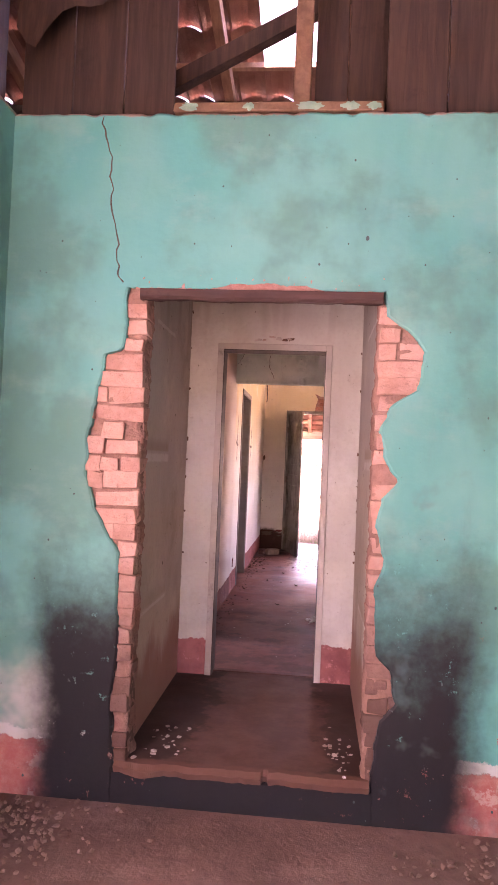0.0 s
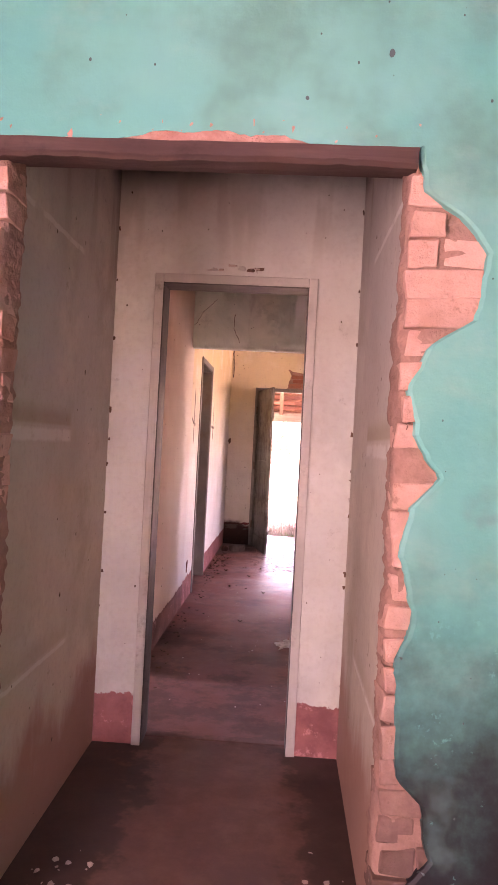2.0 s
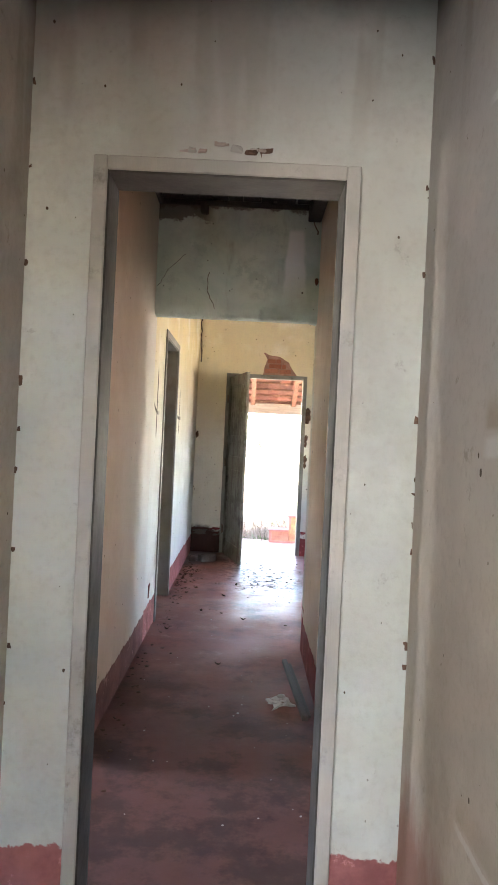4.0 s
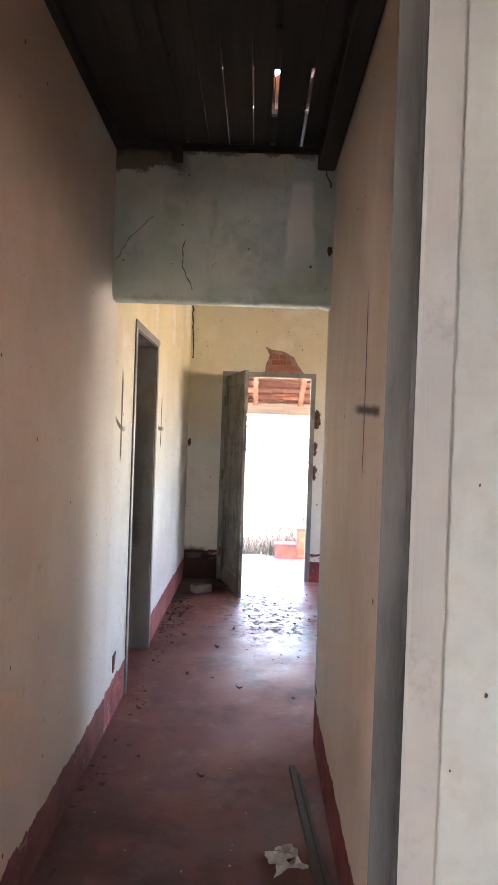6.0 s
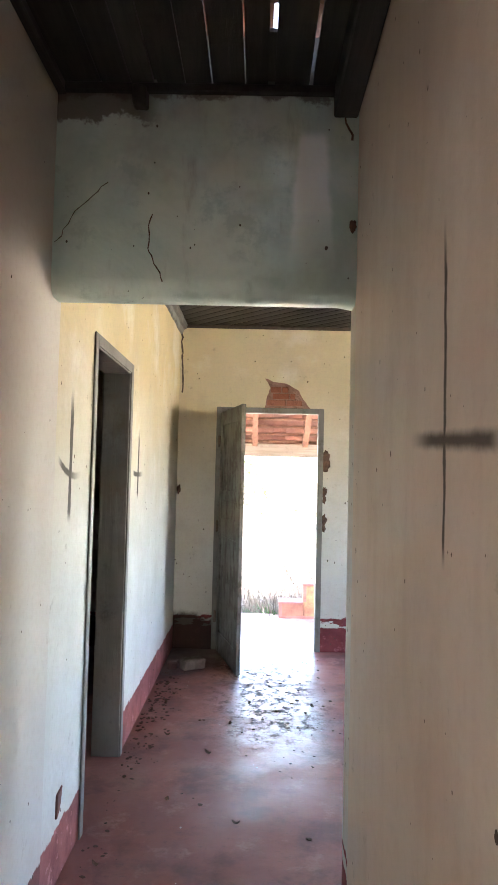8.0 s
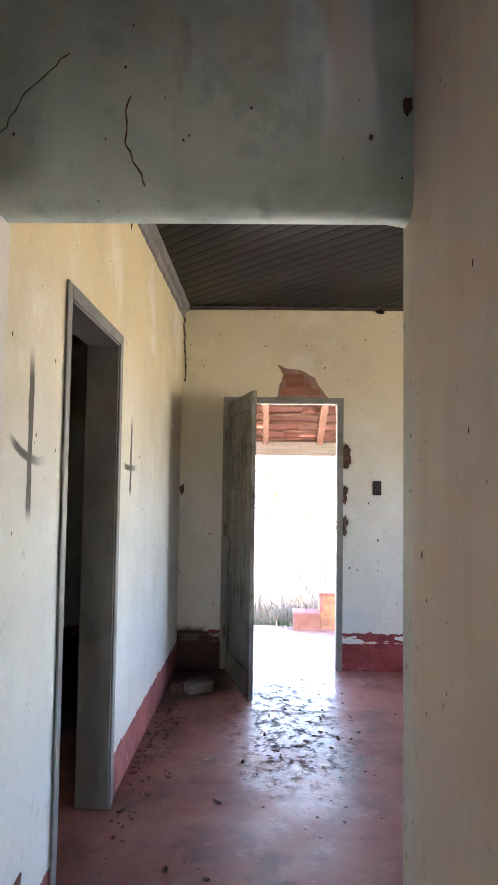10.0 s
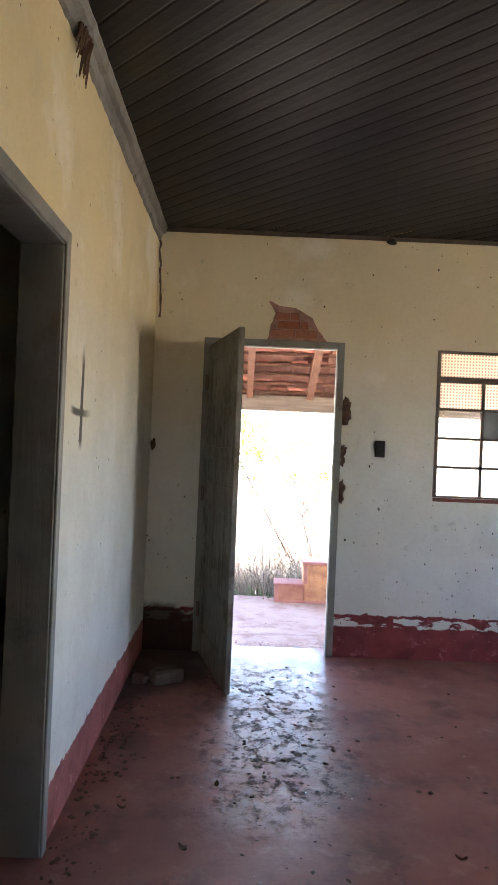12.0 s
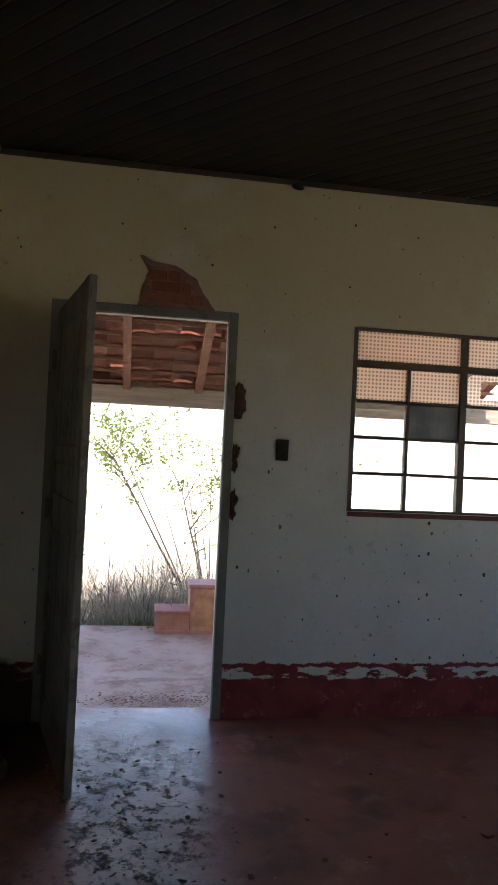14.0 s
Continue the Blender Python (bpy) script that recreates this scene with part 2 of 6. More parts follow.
# ---- materials ----
def green_paint():
    k = Mat("green_limewash", 0.55, spec=0.35)
    col = k.mix(k.step(k.noise(0.9, 4, 0.6, dist=0.5), 0.35, 0.65), (0.03, 0.37, 0.335), (0.085, 0.42, 0.375))
    col = k.mix(k.mul(k.step(k.noise(1.6, 5, 0.6, shift=(4, 0, 2)), 0.44, 0.60), 0.8), col, (0.060, 0.255, 0.215))
    col = k.mix(k.mul(k.step(k.noise(2.4, 6, 0.7, stretch=(1, 1, 1.8), shift=(1, 0, 9)), 0.50, 0.76), 0.35), col, (0.22, 0.44, 0.395))
    run = k.noise(2.0, 5, 0.7, stretch=(2.6, 2.6, 0.6), shift=(2, 0, 4))
    col = k.mix(k.mul(k.step(run, 0.55, 0.8), 0.45), col, (0.10, 0.24, 0.22))
    # pale patch where the wash is thin, low on the wall
    thin = k.mul(k.mul(k.step(k.z, 0.6, 0.25), k.step(k.x, -0.7, -0.9)), k.step(k.noise(2.0, 4, shift=(8, 0, 0)), 0.42, 0.6))
    col = k.mix(k.mul(thin, 0.8), col, (0.56, 0.52, 0.46))
    # red dado with a pale rim
    edge = k.op("ADD", k.z, k.mul(k.op("SUBTRACT", k.noise(7, 6, 0.75), 0.5), 0.10))
    rim = k.mul(k.step(edge, 0.09, 0.10), k.step(edge, 0.150, 0.140))
    col = k.mix(k.mul(rim, 0.8), col, (0.60, 0.60, 0.55))
    dado = k.mix(k.step(k.noise(5, 6, 0.75), 0.4, 0.65), (0.45, 0.13, 0.11), (0.50, 0.25, 0.20))
    dado = k.mix(k.mul(k.step(k.noise(8, 6, 0.7, shift=(0, 0, 5)), 0.55, 0.62), 0.7), dado, (0.55, 0.42, 0.36))
    col = k.mix(k.step(edge, 0.10, 0.09), col, dado)
    # flakes down to the red brick beside the opening
    fl = k.mul(k.step(k.noise(5.5, 6, 0.7, shift=(2, 0, 1)), 0.66, 0.68), k.mul(k.step(k.x, 0.5, 0.6), k.step(k.z, 0.75, 0.5)))
    col = k.mix(fl, col, (0.45, 0.15, 0.11))
    # soot of an old fire, hugging the foot of the doorway
    wob = k.mul(k.op("SUBTRACT", k.noise(2.6, 6, 0.68), 0.5), 0.75)
    dx = k.op("MAXIMUM", k.op("SUBTRACT", OL - 0.33, k.x), k.op("SUBTRACT", k.x, OR + 0.36))
    reach = k.op("ADD", k.op("MAXIMUM", k.mul(dx, 2.8), k.mul(k.op("SUBTRACT", k.z, 0.48), 0.75)), wob)
    soot = k.op('POWER', k.step(reach, 0.52, -0.05), 1.1)
    soot = k.mul(soot, k.op("SUBTRACT", 1.0, k.mul(k.step(k.noise(16, 5, 0.75, shift=(7, 0, 0)), 0.62, 0.70), 0.55)))
    col = k.mix(soot, col, (0.010, 0.010, 0.013))
    crest = k.op("ADD", k.z, k.mul(k.op("SUBTRACT", k.noise(8, 6, 0.75, shift=(5, 0, 5)), 0.5), 0.07))
    col = k.mix(k.mul(k.step(crest, 2.802, 2.812), 0.85), col, (0.40, 0.20, 0.16))
    # round damp blotches, thickest beside the opening
    damp = k.mul(k.step(k.noise(3.4, 4, 0.55, shift=(7, 0, 3)), 0.58, 0.66), k.mul(k.step(k.z, 1.6, 1.1), k.step(k.x, 0.4, 0.6)))
    col = k.mix(k.mul(damp, 0.4), col, (0.10, 0.20, 0.185))
    pits = k.op("MAXIMUM", specks(k, 5, 0.026, 0.5), specks(k, 12, 0.032, 0.3))
    col = k.mix(pits, col, (0.05, 0.09, 0.09))
    k.color(col)
    grain = k.noise(40, 5, 0.7)
    k.bump(k.op("SUBTRACT", k.op("ADD", k.mul(k.noise(2.5, 4), 0.6), k.mul(grain, 0.12)), k.mul(pits, 0.6)), 0.014, 0.8)
    k.rough(k.op("ADD", 0.45, k.mul(run, 0.25)))
    return k.m


def red_floor():
    """Red burnished cement, worn, with damp shine and mud on the line walked from the outside door."""
    k = Mat("red_cement", 0.5, spec=0.32)
    col = k.mix(k.step(k.noise(1.2, 5, 0.65, dist=0.4), 0.35, 0.68), (0.235, 0.085, 0.065), (0.31, 0.125, 0.095))
    col = k.mix(k.mul(k.step(k.noise(2.6, 6, 0.7, shift=(4, 2, 0)), 0.48, 0.66), 0.65), col, (0.11, 0.05, 0.042))
    col = k.mix(k.mul(k.step(k.noise(5, 6, 0.72, shift=(1, 7, 0)), 0.54, 0.70), 0.5), col, (0.40, 0.22, 0.18))
    col = k.mix(k.mul(k.step(k.noise(28, 5, 0.75), 0.56, 0.7), 0.4), col, (0.09, 0.05, 0.04))
    # darker brown towards the vestibule and the inner threshold, with dark stains on it
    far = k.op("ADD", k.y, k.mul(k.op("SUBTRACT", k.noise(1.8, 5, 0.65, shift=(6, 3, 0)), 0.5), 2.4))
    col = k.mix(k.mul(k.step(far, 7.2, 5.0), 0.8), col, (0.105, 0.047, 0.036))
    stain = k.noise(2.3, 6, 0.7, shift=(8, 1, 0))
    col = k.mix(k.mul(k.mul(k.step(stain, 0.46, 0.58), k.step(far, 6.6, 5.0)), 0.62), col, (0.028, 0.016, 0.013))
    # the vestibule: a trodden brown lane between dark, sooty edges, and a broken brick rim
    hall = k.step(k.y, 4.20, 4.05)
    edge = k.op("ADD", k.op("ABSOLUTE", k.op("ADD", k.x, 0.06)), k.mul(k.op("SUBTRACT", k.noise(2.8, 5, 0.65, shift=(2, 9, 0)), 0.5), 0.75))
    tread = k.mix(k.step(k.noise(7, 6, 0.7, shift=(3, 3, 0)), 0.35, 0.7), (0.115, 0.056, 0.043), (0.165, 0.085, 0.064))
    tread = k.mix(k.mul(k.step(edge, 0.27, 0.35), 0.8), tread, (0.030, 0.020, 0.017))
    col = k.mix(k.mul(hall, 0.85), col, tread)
    rim = k.op("ADD", k.y, k.mul(k.op("SUBTRACT", k.noise(12, 5, 0.7, shift=(0, 4, 2)), 0.5), 0.08))
    col = k.mix(k.mul(k.step(rim, G + 0.06, G + 0.03), 0.9), col, (0.17, 0.08, 0.058))
    # darker floor in the corner left of the outside door
    dark_corner = k.op("ADD", k.op("SUBTRACT", k.y, k.x), k.mul(k.op("SUBTRACT", k.noise(4, 5, 0.7, shift=(6, 6, 0)), 0.5), 0.6))
    col = k.mix(k.mul(k.mul(k.step(dark_corner, 9.85, 10.15), k.step(k.x, -0.1, -0.2)), 0.85), col, (0.045, 0.028, 0.023))
    lane = k.op("ABSOLUTE", k.op("SUBTRACT", k.x, 0.20))
    wet = k.mul(k.step(k.op("ADD", lane, k.mul(k.op("SUBTRACT", k.noise(3, 4), 0.5), 0.5)), 0.50, 0.22), k.step(k.y, 7.2, 8.6))
    clod = k.noise(13, 8, 0.8, stretch=(1, 0.8, 1))
    mud = k.mul(k.mul(k.step(k.op("ADD", lane, k.mul(k.op("SUBTRACT", k.noise(2), 0.5), 0.5)), 0.5, 0.1), k.mul(k.step(k.y, 7.9, 8.8), k.step(k.y, 10.35, 9.9))), k.step(clod, 0.47, 0.60))
    col = k.mix(k.mul(mud, 0.9), col, (0.05, 0.033, 0.027))
    k.color(col)
    patch = k.step(k.noise(2.2, 5, 0.65, shift=(2, 2, 0)), 0.35, 0.7)
    dry = k.op("ADD", k.op("ADD", 0.50, k.mul(k.step(k.y, 7.6, 6.6), 0.16)), k.mul(patch, 0.22))
    r = k.op("SUBTRACT", k.op("SUBTRACT", dry, k.mul(wet, 0.19)), k.mul(k.mul(wet, k.step(k.y, 9.3, 10.1)), 0.14))
    k.rough(k.op("ADD", r, k.mul(mud, 0.45)))
    h = k.op("ADD", k.mul(k.noise(4, 5), 0.35), k.op("ADD", k.mul(k.noise(24, 5, 0.7), 0.15), k.mul(k.op("ADD", k.mul(mud, clod), k.mul(wet, k.noise(19, 5, 0.7, stretch=(0.7, 1.5, 1)))), 0.30)))
    k.bump(h, 0.008, 0.8)
    return k.m


def earth_floor():
    k = Mat("dirty_cement", 0.8)
    col = k.mix(k.step(k.noise(1.5, 6, 0.7), 0.35, 0.65), (0.23, 0.13, 0.105), (0.14, 0.08, 0.066))
    col = k.mix(k.mul(k.step(k.noise(3, 6, 0.7, shift=(4, 0, 0)), 0.5, 0.7), 0.6), col, (0.30, 0.19, 0.165))
    col = k.mix(k.mul(k.step(k.noise(22, 5, 0.75), 0.55, 0.7), 0.5), col, (0.06, 0.04, 0.035))
    k.color(col)
    k.bump(k.op("ADD", k.noise(12, 6, 0.7), k.mul(k.noise(50), 0.3)), 0.012, 0.9)
    return k.m


def brick_mat(name, a, b, vary=0.45, soot=False):
    k = Mat(name, 0.9, spec=0.15)
    col = k.mix(k.step(k.noise(9, 6, 0.7), 0.3, 0.7), a, b)
    col = k.mix(k.mul(k.each(), vary), col, tuple(min(1, c * 1.35 + 0.05) for c in b))
    col = k.mix(k.mul(k.step(k.noise(20, 5, 0.75), 0.56, 0.7), 0.5), col, (0.16, 0.075, 0.055))
    if soot:
        rise = k.op("ADD", k.z, k.mul(k.op("SUBTRACT", k.noise(5, 6, 0.7), 0.5), 0.9))
        col = k.mix(k.mul(k.step(rise, 1.0, 0.25), 0.8), col, (0.075, 0.045, 0.037))
    k.color(col)
    k.bump(k.op("ADD", k.noise(25, 6, 0.7), k.mul(k.noise(90), 0.4)), 0.008, 0.9)
    return k.m


def roof_tile_mat(name="clay_tile", lift=1.0):
    k = Mat(name, 0.85, spec=0.2)
    col = k.mix(k.step(k.noise(6, 6, 0.7), 0.3, 0.7), tuple(c * lift for c in (0.135, 0.072, 0.052)), tuple(c * lift for c in (0.20, 0.115, 0.085)))
    col = k.mix(k.mul(k.op("MAXIMUM", k.each(), k.island()), 0.5), col, (0.17, 0.07, 0.05))
    col = k.mix(k.mul(k.step(k.noise(13, 6, 0.75), 0.56, 0.7), 0.55), col, (0.10, 0.06, 0.05))
    k.color(col)
    k.bump(k.noise(30, 5, 0.7), 0.006, 0.8)
    return k.m


def leaf_mat(name, a, b, glow=0.35):
    k = Mat(name, 0.55, spec=0.3)
    col = k.mix(k.op("MAXIMUM", k.island(), k.mul(k.noise(3), 0.5)), a, b)
    k.color(col)
    tr = k.t.nodes.new("ShaderNodeBsdfTranslucent")
    k.put(tr.inputs[0], col)
    mx = k.t.nodes.new("ShaderNodeMixShader")
    mx.inputs[0].default_value = glow
    k.t.links.new(k.b.outputs[0], mx.inputs[1])
    k.t.links.new(tr.outputs[0], mx.inputs[2])
    k.t.links.new(mx.outputs[0], k.t.nodes["Material Output"].inputs[0])
    return k.m


def glass_mat(name, tint, rough, cells=0.0):
    k = Mat(name, rough, spec=0.5)
    k.b.inputs["Transmission Weight"].default_value = 1.0
    k.b.inputs["IOR"].default_value = 1.45
    k.color(k.mix(k.mul(k.step(k.noise(9, 5, 0.7), 0.5, 0.75), 0.35), tint, tuple(c * 0.55 for c in tint)))
    if cells:
        v = k.t.nodes.new("ShaderNodeTexVoronoi")
        v.inputs["Scale"].default_value, v.inputs["Randomness"].default_value = cells, 0.0
        k.t.links.new(k.co, v.inputs["Vector"])
        dot = k.step(v.outputs["Distance"], 0.36, 0.50)
        k.color(k.mix(dot, tuple(c * 0.45 for c in tint), tint))
        k.bump(v.outputs["Distance"], 0.004, 1.0)
        tr = k.t.nodes.new("ShaderNodeBsdfTranslucent")
        k.put(tr.inputs[0], k.mix(dot, tuple(c * 0.35 for c in tint), tint))
        mx = k.t.nodes.new("ShaderNodeMixShader")
        mx.inputs[0].default_value = 0.6
        k.t.links.new(k.b.outputs[0], mx.inputs[1])
        k.t.links.new(tr.outputs[0], mx.inputs[2])
        k.t.links.new(mx.outputs[0], k.t.nodes["Material Output"].inputs[0])
    return k.m


M_GREEN = green_paint()
M_FLOOR = red_floor()
M_EARTH = earth_floor()
M_BRICK = brick_mat("salmon_brick", (0.42, 0.225, 0.175), (0.55, 0.335, 0.275), soot=True)
M_PATCH = brick_mat("red_brick", (0.24, 0.085, 0.052), (0.31, 0.12, 0.075))
M_MORTAR = plain("mortar", (0.38, 0.22, 0.175), (0.26, 0.145, 0.115), 0.95, 14, dist=0.01)
M_PINK = plain("pink_render", (0.52, 0.30, 0.25), (0.42, 0.20, 0.16), 0.95, 22, dist=0.008)
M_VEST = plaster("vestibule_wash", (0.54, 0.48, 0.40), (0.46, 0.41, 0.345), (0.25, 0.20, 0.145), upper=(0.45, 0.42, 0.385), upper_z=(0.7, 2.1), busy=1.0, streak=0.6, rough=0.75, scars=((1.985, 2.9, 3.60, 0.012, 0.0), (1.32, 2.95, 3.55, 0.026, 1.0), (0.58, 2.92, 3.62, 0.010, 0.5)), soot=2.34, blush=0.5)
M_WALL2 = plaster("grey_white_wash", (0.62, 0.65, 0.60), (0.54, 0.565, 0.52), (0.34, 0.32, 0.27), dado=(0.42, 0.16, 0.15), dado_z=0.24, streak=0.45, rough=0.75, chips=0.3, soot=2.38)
M_CORR = plaster("peach_wash", (0.68, 0.55, 0.46), (0.62, 0.48, 0.38), (0.38, 0.26, 0.18), upper=(0.58, 0.45, 0.35), upper_z=(1.9, 2.6), dado=(0.24, 0.095, 0.08), dado_z=0.18, busy=0.6, streak=0.35, rough=0.75, chips=0.2, fade=(5.4, 6.7, (0.66, 0.64, 0.58)))
M_CORRR = plaster("cream_peach_wash", (0.76, 0.68, 0.58), (0.71, 0.61, 0.50), (0.44, 0.35, 0.25), upper=(0.66, 0.57, 0.48), upper_z=(1.9, 2.6), dado=(0.30, 0.09, 0.085), dado_z=0.20, busy=0.6, streak=0.4, rough=0.75, chips=0.3, drips=0.12, marks=[(1, 5.465, 1.33, 1.95, 5.17, 5.74, 1.55, 1.1, 0.0, 0.05)])


def header_wash():
    """Grey-green wash with mould, bare damp patches and a pale streak that widens downwards."""
    k = Mat("grey_green_wash", 0.6)
    col = k.mix(k.step(k.noise(2.2, 5, 0.65, dist=0.6), 0.38, 0.62), (0.51, 0.66, 0.605), (0.66, 0.765, 0.71))
    col = k.mix(k.mul(k.step(k.noise(1.7, 5, 0.7, shift=(5, 0, 3)), 0.50, 0.72), 0.5), col, (0.37, 0.40, 0.37))
    col = k.mix(k.mul(k.step(k.noise(3, 6, 0.7, stretch=(3, 3, 0.6)), 0.54, 0.78), 0.5), col, (0.20, 0.215, 0.195))
    col = k.mix(k.mul(k.step(k.noise(5, 6, 0.7, shift=(2, 0, 8)), 0.54, 0.64), 0.5), col, (0.36, 0.50, 0.46))
    dx = k.op("ABSOLUTE", k.op("SUBTRACT", k.x, k.op("ADD", 0.235, k.mul(k.op("SUBTRACT", k.noise(4, 4), 0.5), 0.08))))
    wide = k.op("SUBTRACT", dx, k.mul(k.op("SUBTRACT", 2.62, k.z), 0.10))
    run = k.mul(k.step(wide, 0.050, 0.028), k.mul(k.step(k.z, 2.12, 2.44), k.step(k.z, 2.64, 2.60)))
    col = k.mix(run, col, (0.88, 0.93, 0.93))
    bare = k.mul(k.step(k.op("ADD", k.z, k.mul(k.op("SUBTRACT", k.noise(7, 6, 0.7, shift=(4, 0, 4)), 0.5), 0.22)), 2.65, 2.67), k.step(k.x, -0.25, -0.35))
    col = k.mix(k.mul(bare, 0.8), col, (0.10, 0.075, 0.062))
    top = k.step(k.op("ADD", k.z, k.mul(k.op("SUBTRACT", k.noise(9, 6, 0.7), 0.5), 0.16)), 2.725, 2.745)
    col = k.mix(k.mul(top, 0.75), col, (0.12, 0.09, 0.075))
    pits = k.op("MAXIMUM", specks(k, 7, 0.028, 0.35), specks(k, 14, 0.035, 0.25))
    col = k.mix(pits, col, (0.09, 0.085, 0.075))
    k.color(col)
    k.bump(k.op("SUBTRACT", k.op("ADD", k.mul(k.noise(4, 5), 0.7), k.mul(k.noise(40), 0.12)), k.mul(pits, 0.5)), 0.014, 0.8)
    return k.m


M_HEAD = header_wash()
# upper: yellow of warm light bounced onto the high wall, mixed into the wash
M_ROOM = plaster("cream_wash", (0.72, 0.72, 0.66), (0.66, 0.66, 0.60), (0.42, 0.38, 0.30), upper=(0.68, 0.60, 0.40), upper_z=(1.2, 2.3), dado=(0.27, 0.065, 0.065), dado_z=0.285, low=0.7, door_shade=True, peel=0.2, streak=0.25, rough=0.75, chips=0.4)
M_RAW = plaster("raw_render", (0.55, 0.50, 0.44), (0.48, 0.43, 0.37), (0.3, 0.25, 0.2), streak=0.4)
M_LINTEL = timber("lintel_wood", (0.06, 0.032, 0.028), (0.10, 0.055, 0.048), along=0)
M_BOARD = timber("dark_boards", (0.040, 0.024, 0.018), (0.085, 0.048, 0.034), along=2)
M_CEIL = timber("sooty_boards", (0.035, 0.032, 0.028), (0.065, 0.058, 0.05), along=1)
M_BEAM = timber("old_beam", (0.075, 0.055, 0.042), (0.12, 0.09, 0.07), along=1)
M_RAFTER = timber("rafter_wood", (0.20, 0.11, 0.07), (0.30, 0.18, 0.11), along=1)
M_PORCHW = timber("porch_rafter_wood", (0.15, 0.075, 0.045), (0.23, 0.125, 0.08), along=1)
M_PLATE = timber("eave_beam", (0.17, 0.135, 0.10), (0.26, 0.215, 0.165), along=0)
M_JAMB = timber("painted_jamb", (0.20, 0.17, 0.14), (0.28, 0.24, 0.20), along=2, paint=(0.54, 0.53, 0.48), worn=0.64, rough=0.5)
M_JAMBG = timber("grey_green_jamb", (0.16, 0.14, 0.12), (0.22, 0.20, 0.17), along=2, paint=(0.235, 0.235, 0.21), worn=0.55, rough=0.55)
M_JAMBP = timber("pale_jamb", (0.24, 0.21, 0.18), (0.30, 0.27, 0.24), along=2, paint=(0.44, 0.48, 0.46), worn=0.66, rough=0.5)
M_TEAL = plain("teal_flake", (0.16, 0.36, 0.29), (0.24, 0.40, 0.33), 0.7, 20)
# near-black: shade in the door reveals and under the heads, put into the colour
M_LINING = plain("shaded_lining", (0.040, 0.040, 0.036), (0.085, 0.082, 0.072), 0.6, 5, dist=0.003)
M_EARTHY = plain("broken_render", (0.16, 0.09, 0.06), (0.08, 0.05, 0.038), 0.95, 30, dist=0.01)
M_LEAF = timber("door_paint", (0.12, 0.10, 0.085), (0.19, 0.165, 0.14), along=2, paint=(0.25, 0.24, 0.21), worn=0.50, rough=0.6)
M_IRON = plain("painted_iron", (0.09, 0.085, 0.075), (0.16, 0.11, 0.08), 0.55, 20, metal=0.2, spec=0.4)
M_RUST = plain("rusty_sill", (0.22, 0.07, 0.05), (0.14, 0.06, 0.05), 0.75, 25)
M_SHEET = plain("grey_sheet", (0.22, 0.23, 0.23), (0.15, 0.16, 0.16), 0.45, 6, metal=0.3)
M_BLACK = plain("black_plastic", (0.015, 0.014, 0.013), (0.035, 0.03, 0.027), 0.5, 30)
M_CRACK = plain("crack_shadow", (0.07, 0.055, 0.045), (0.15, 0.11, 0.09), 0.95, 30)
M_TILE = roof_tile_mat()
M_TILEP = roof_tile_mat("porch_clay_tile", 1.7)

def porch_cement():
    k = Mat("porch_cement", 0.75)
    col = k.mix(k.step(k.noise(1.6, 5, 0.65), 0.35, 0.65), (0.30, 0.185, 0.145), (0.38, 0.27, 0.225))
    col = k.mix(k.mul(k.step(k.noise(4, 6, 0.7, shift=(3, 1, 0)), 0.48, 0.64), 0.7), col, (0.22, 0.115, 0.085))
    d, _ = k.cells(0.7, "DISTANCE_TO_EDGE")
    d = k.op("ADD", d, k.mul(k.op("SUBTRACT", k.noise(3, 6, 0.7), 0.5), 0.22))
    col = k.mix(k.mul(k.step(d, 0.007, 0.002), 0.45), col, (0.16, 0.08, 0.065))
    k.color(col)
    k.bump(k.noise(18, 6, 0.7), 0.006, 0.8)
    return k.m


M_SLAB = porch_cement()
M_STEPF = plain("orange_wash", (0.50, 0.27, 0.13), (0.27, 0.12, 0.075), 0.8, 6)
M_STEPL = plain("rust_wash", (0.27, 0.115, 0.08), (0.36, 0.17, 0.11), 0.8, 9)
M_STEPT = plain("red_cement_cap", (0.30, 0.12, 0.10), (0.38, 0.18, 0.15), 0.7, 9)
M_GROUND = plain("dry_ground", (0.42, 0.37, 0.29), (0.33, 0.29, 0.21), 0.95, 0.8, dist=0.03)
M_STRAW = leaf_mat("dry_grass", (0.34, 0.285, 0.215), (0.13, 0.105, 0.075), 0.3)
M_GREENLEAF = leaf_mat("shrub_leaf", (0.13, 0.155, 0.03), (0.06, 0.095, 0.018), 0.5)
M_WEED = leaf_mat("weed_leaf", (0.09, 0.20, 0.045), (0.05, 0.11, 0.025), 0.4)
M_TWIG = plain("twig_bark", (0.07, 0.052, 0.042), (0.04, 0.03, 0.024), 0.9, 30)
M_LITTER = plain("dead_leaf", (0.14, 0.075, 0.045), (0.07, 0.04, 0.028), 0.8, 15, vary=0.5)
M_PORCHDIRT = plain("reddish_dirt", (0.20, 0.10, 0.065), (0.11, 0.055, 0.038), 0.9, 15, vary=0.4)
M_MUD = plain("mud", (0.13, 0.075, 0.06), (0.08, 0.048, 0.04), 0.6, 12, vary=0.4)
M_CHIP = plain("plaster_chip", (0.62, 0.57, 0.52), (0.40, 0.28, 0.22), 0.9, 12, vary=0.6)
M_RUBBLE = plain("rubble", (0.38, 0.25, 0.20), (0.21, 0.13, 0.105), 0.95, 14, vary=0.5)
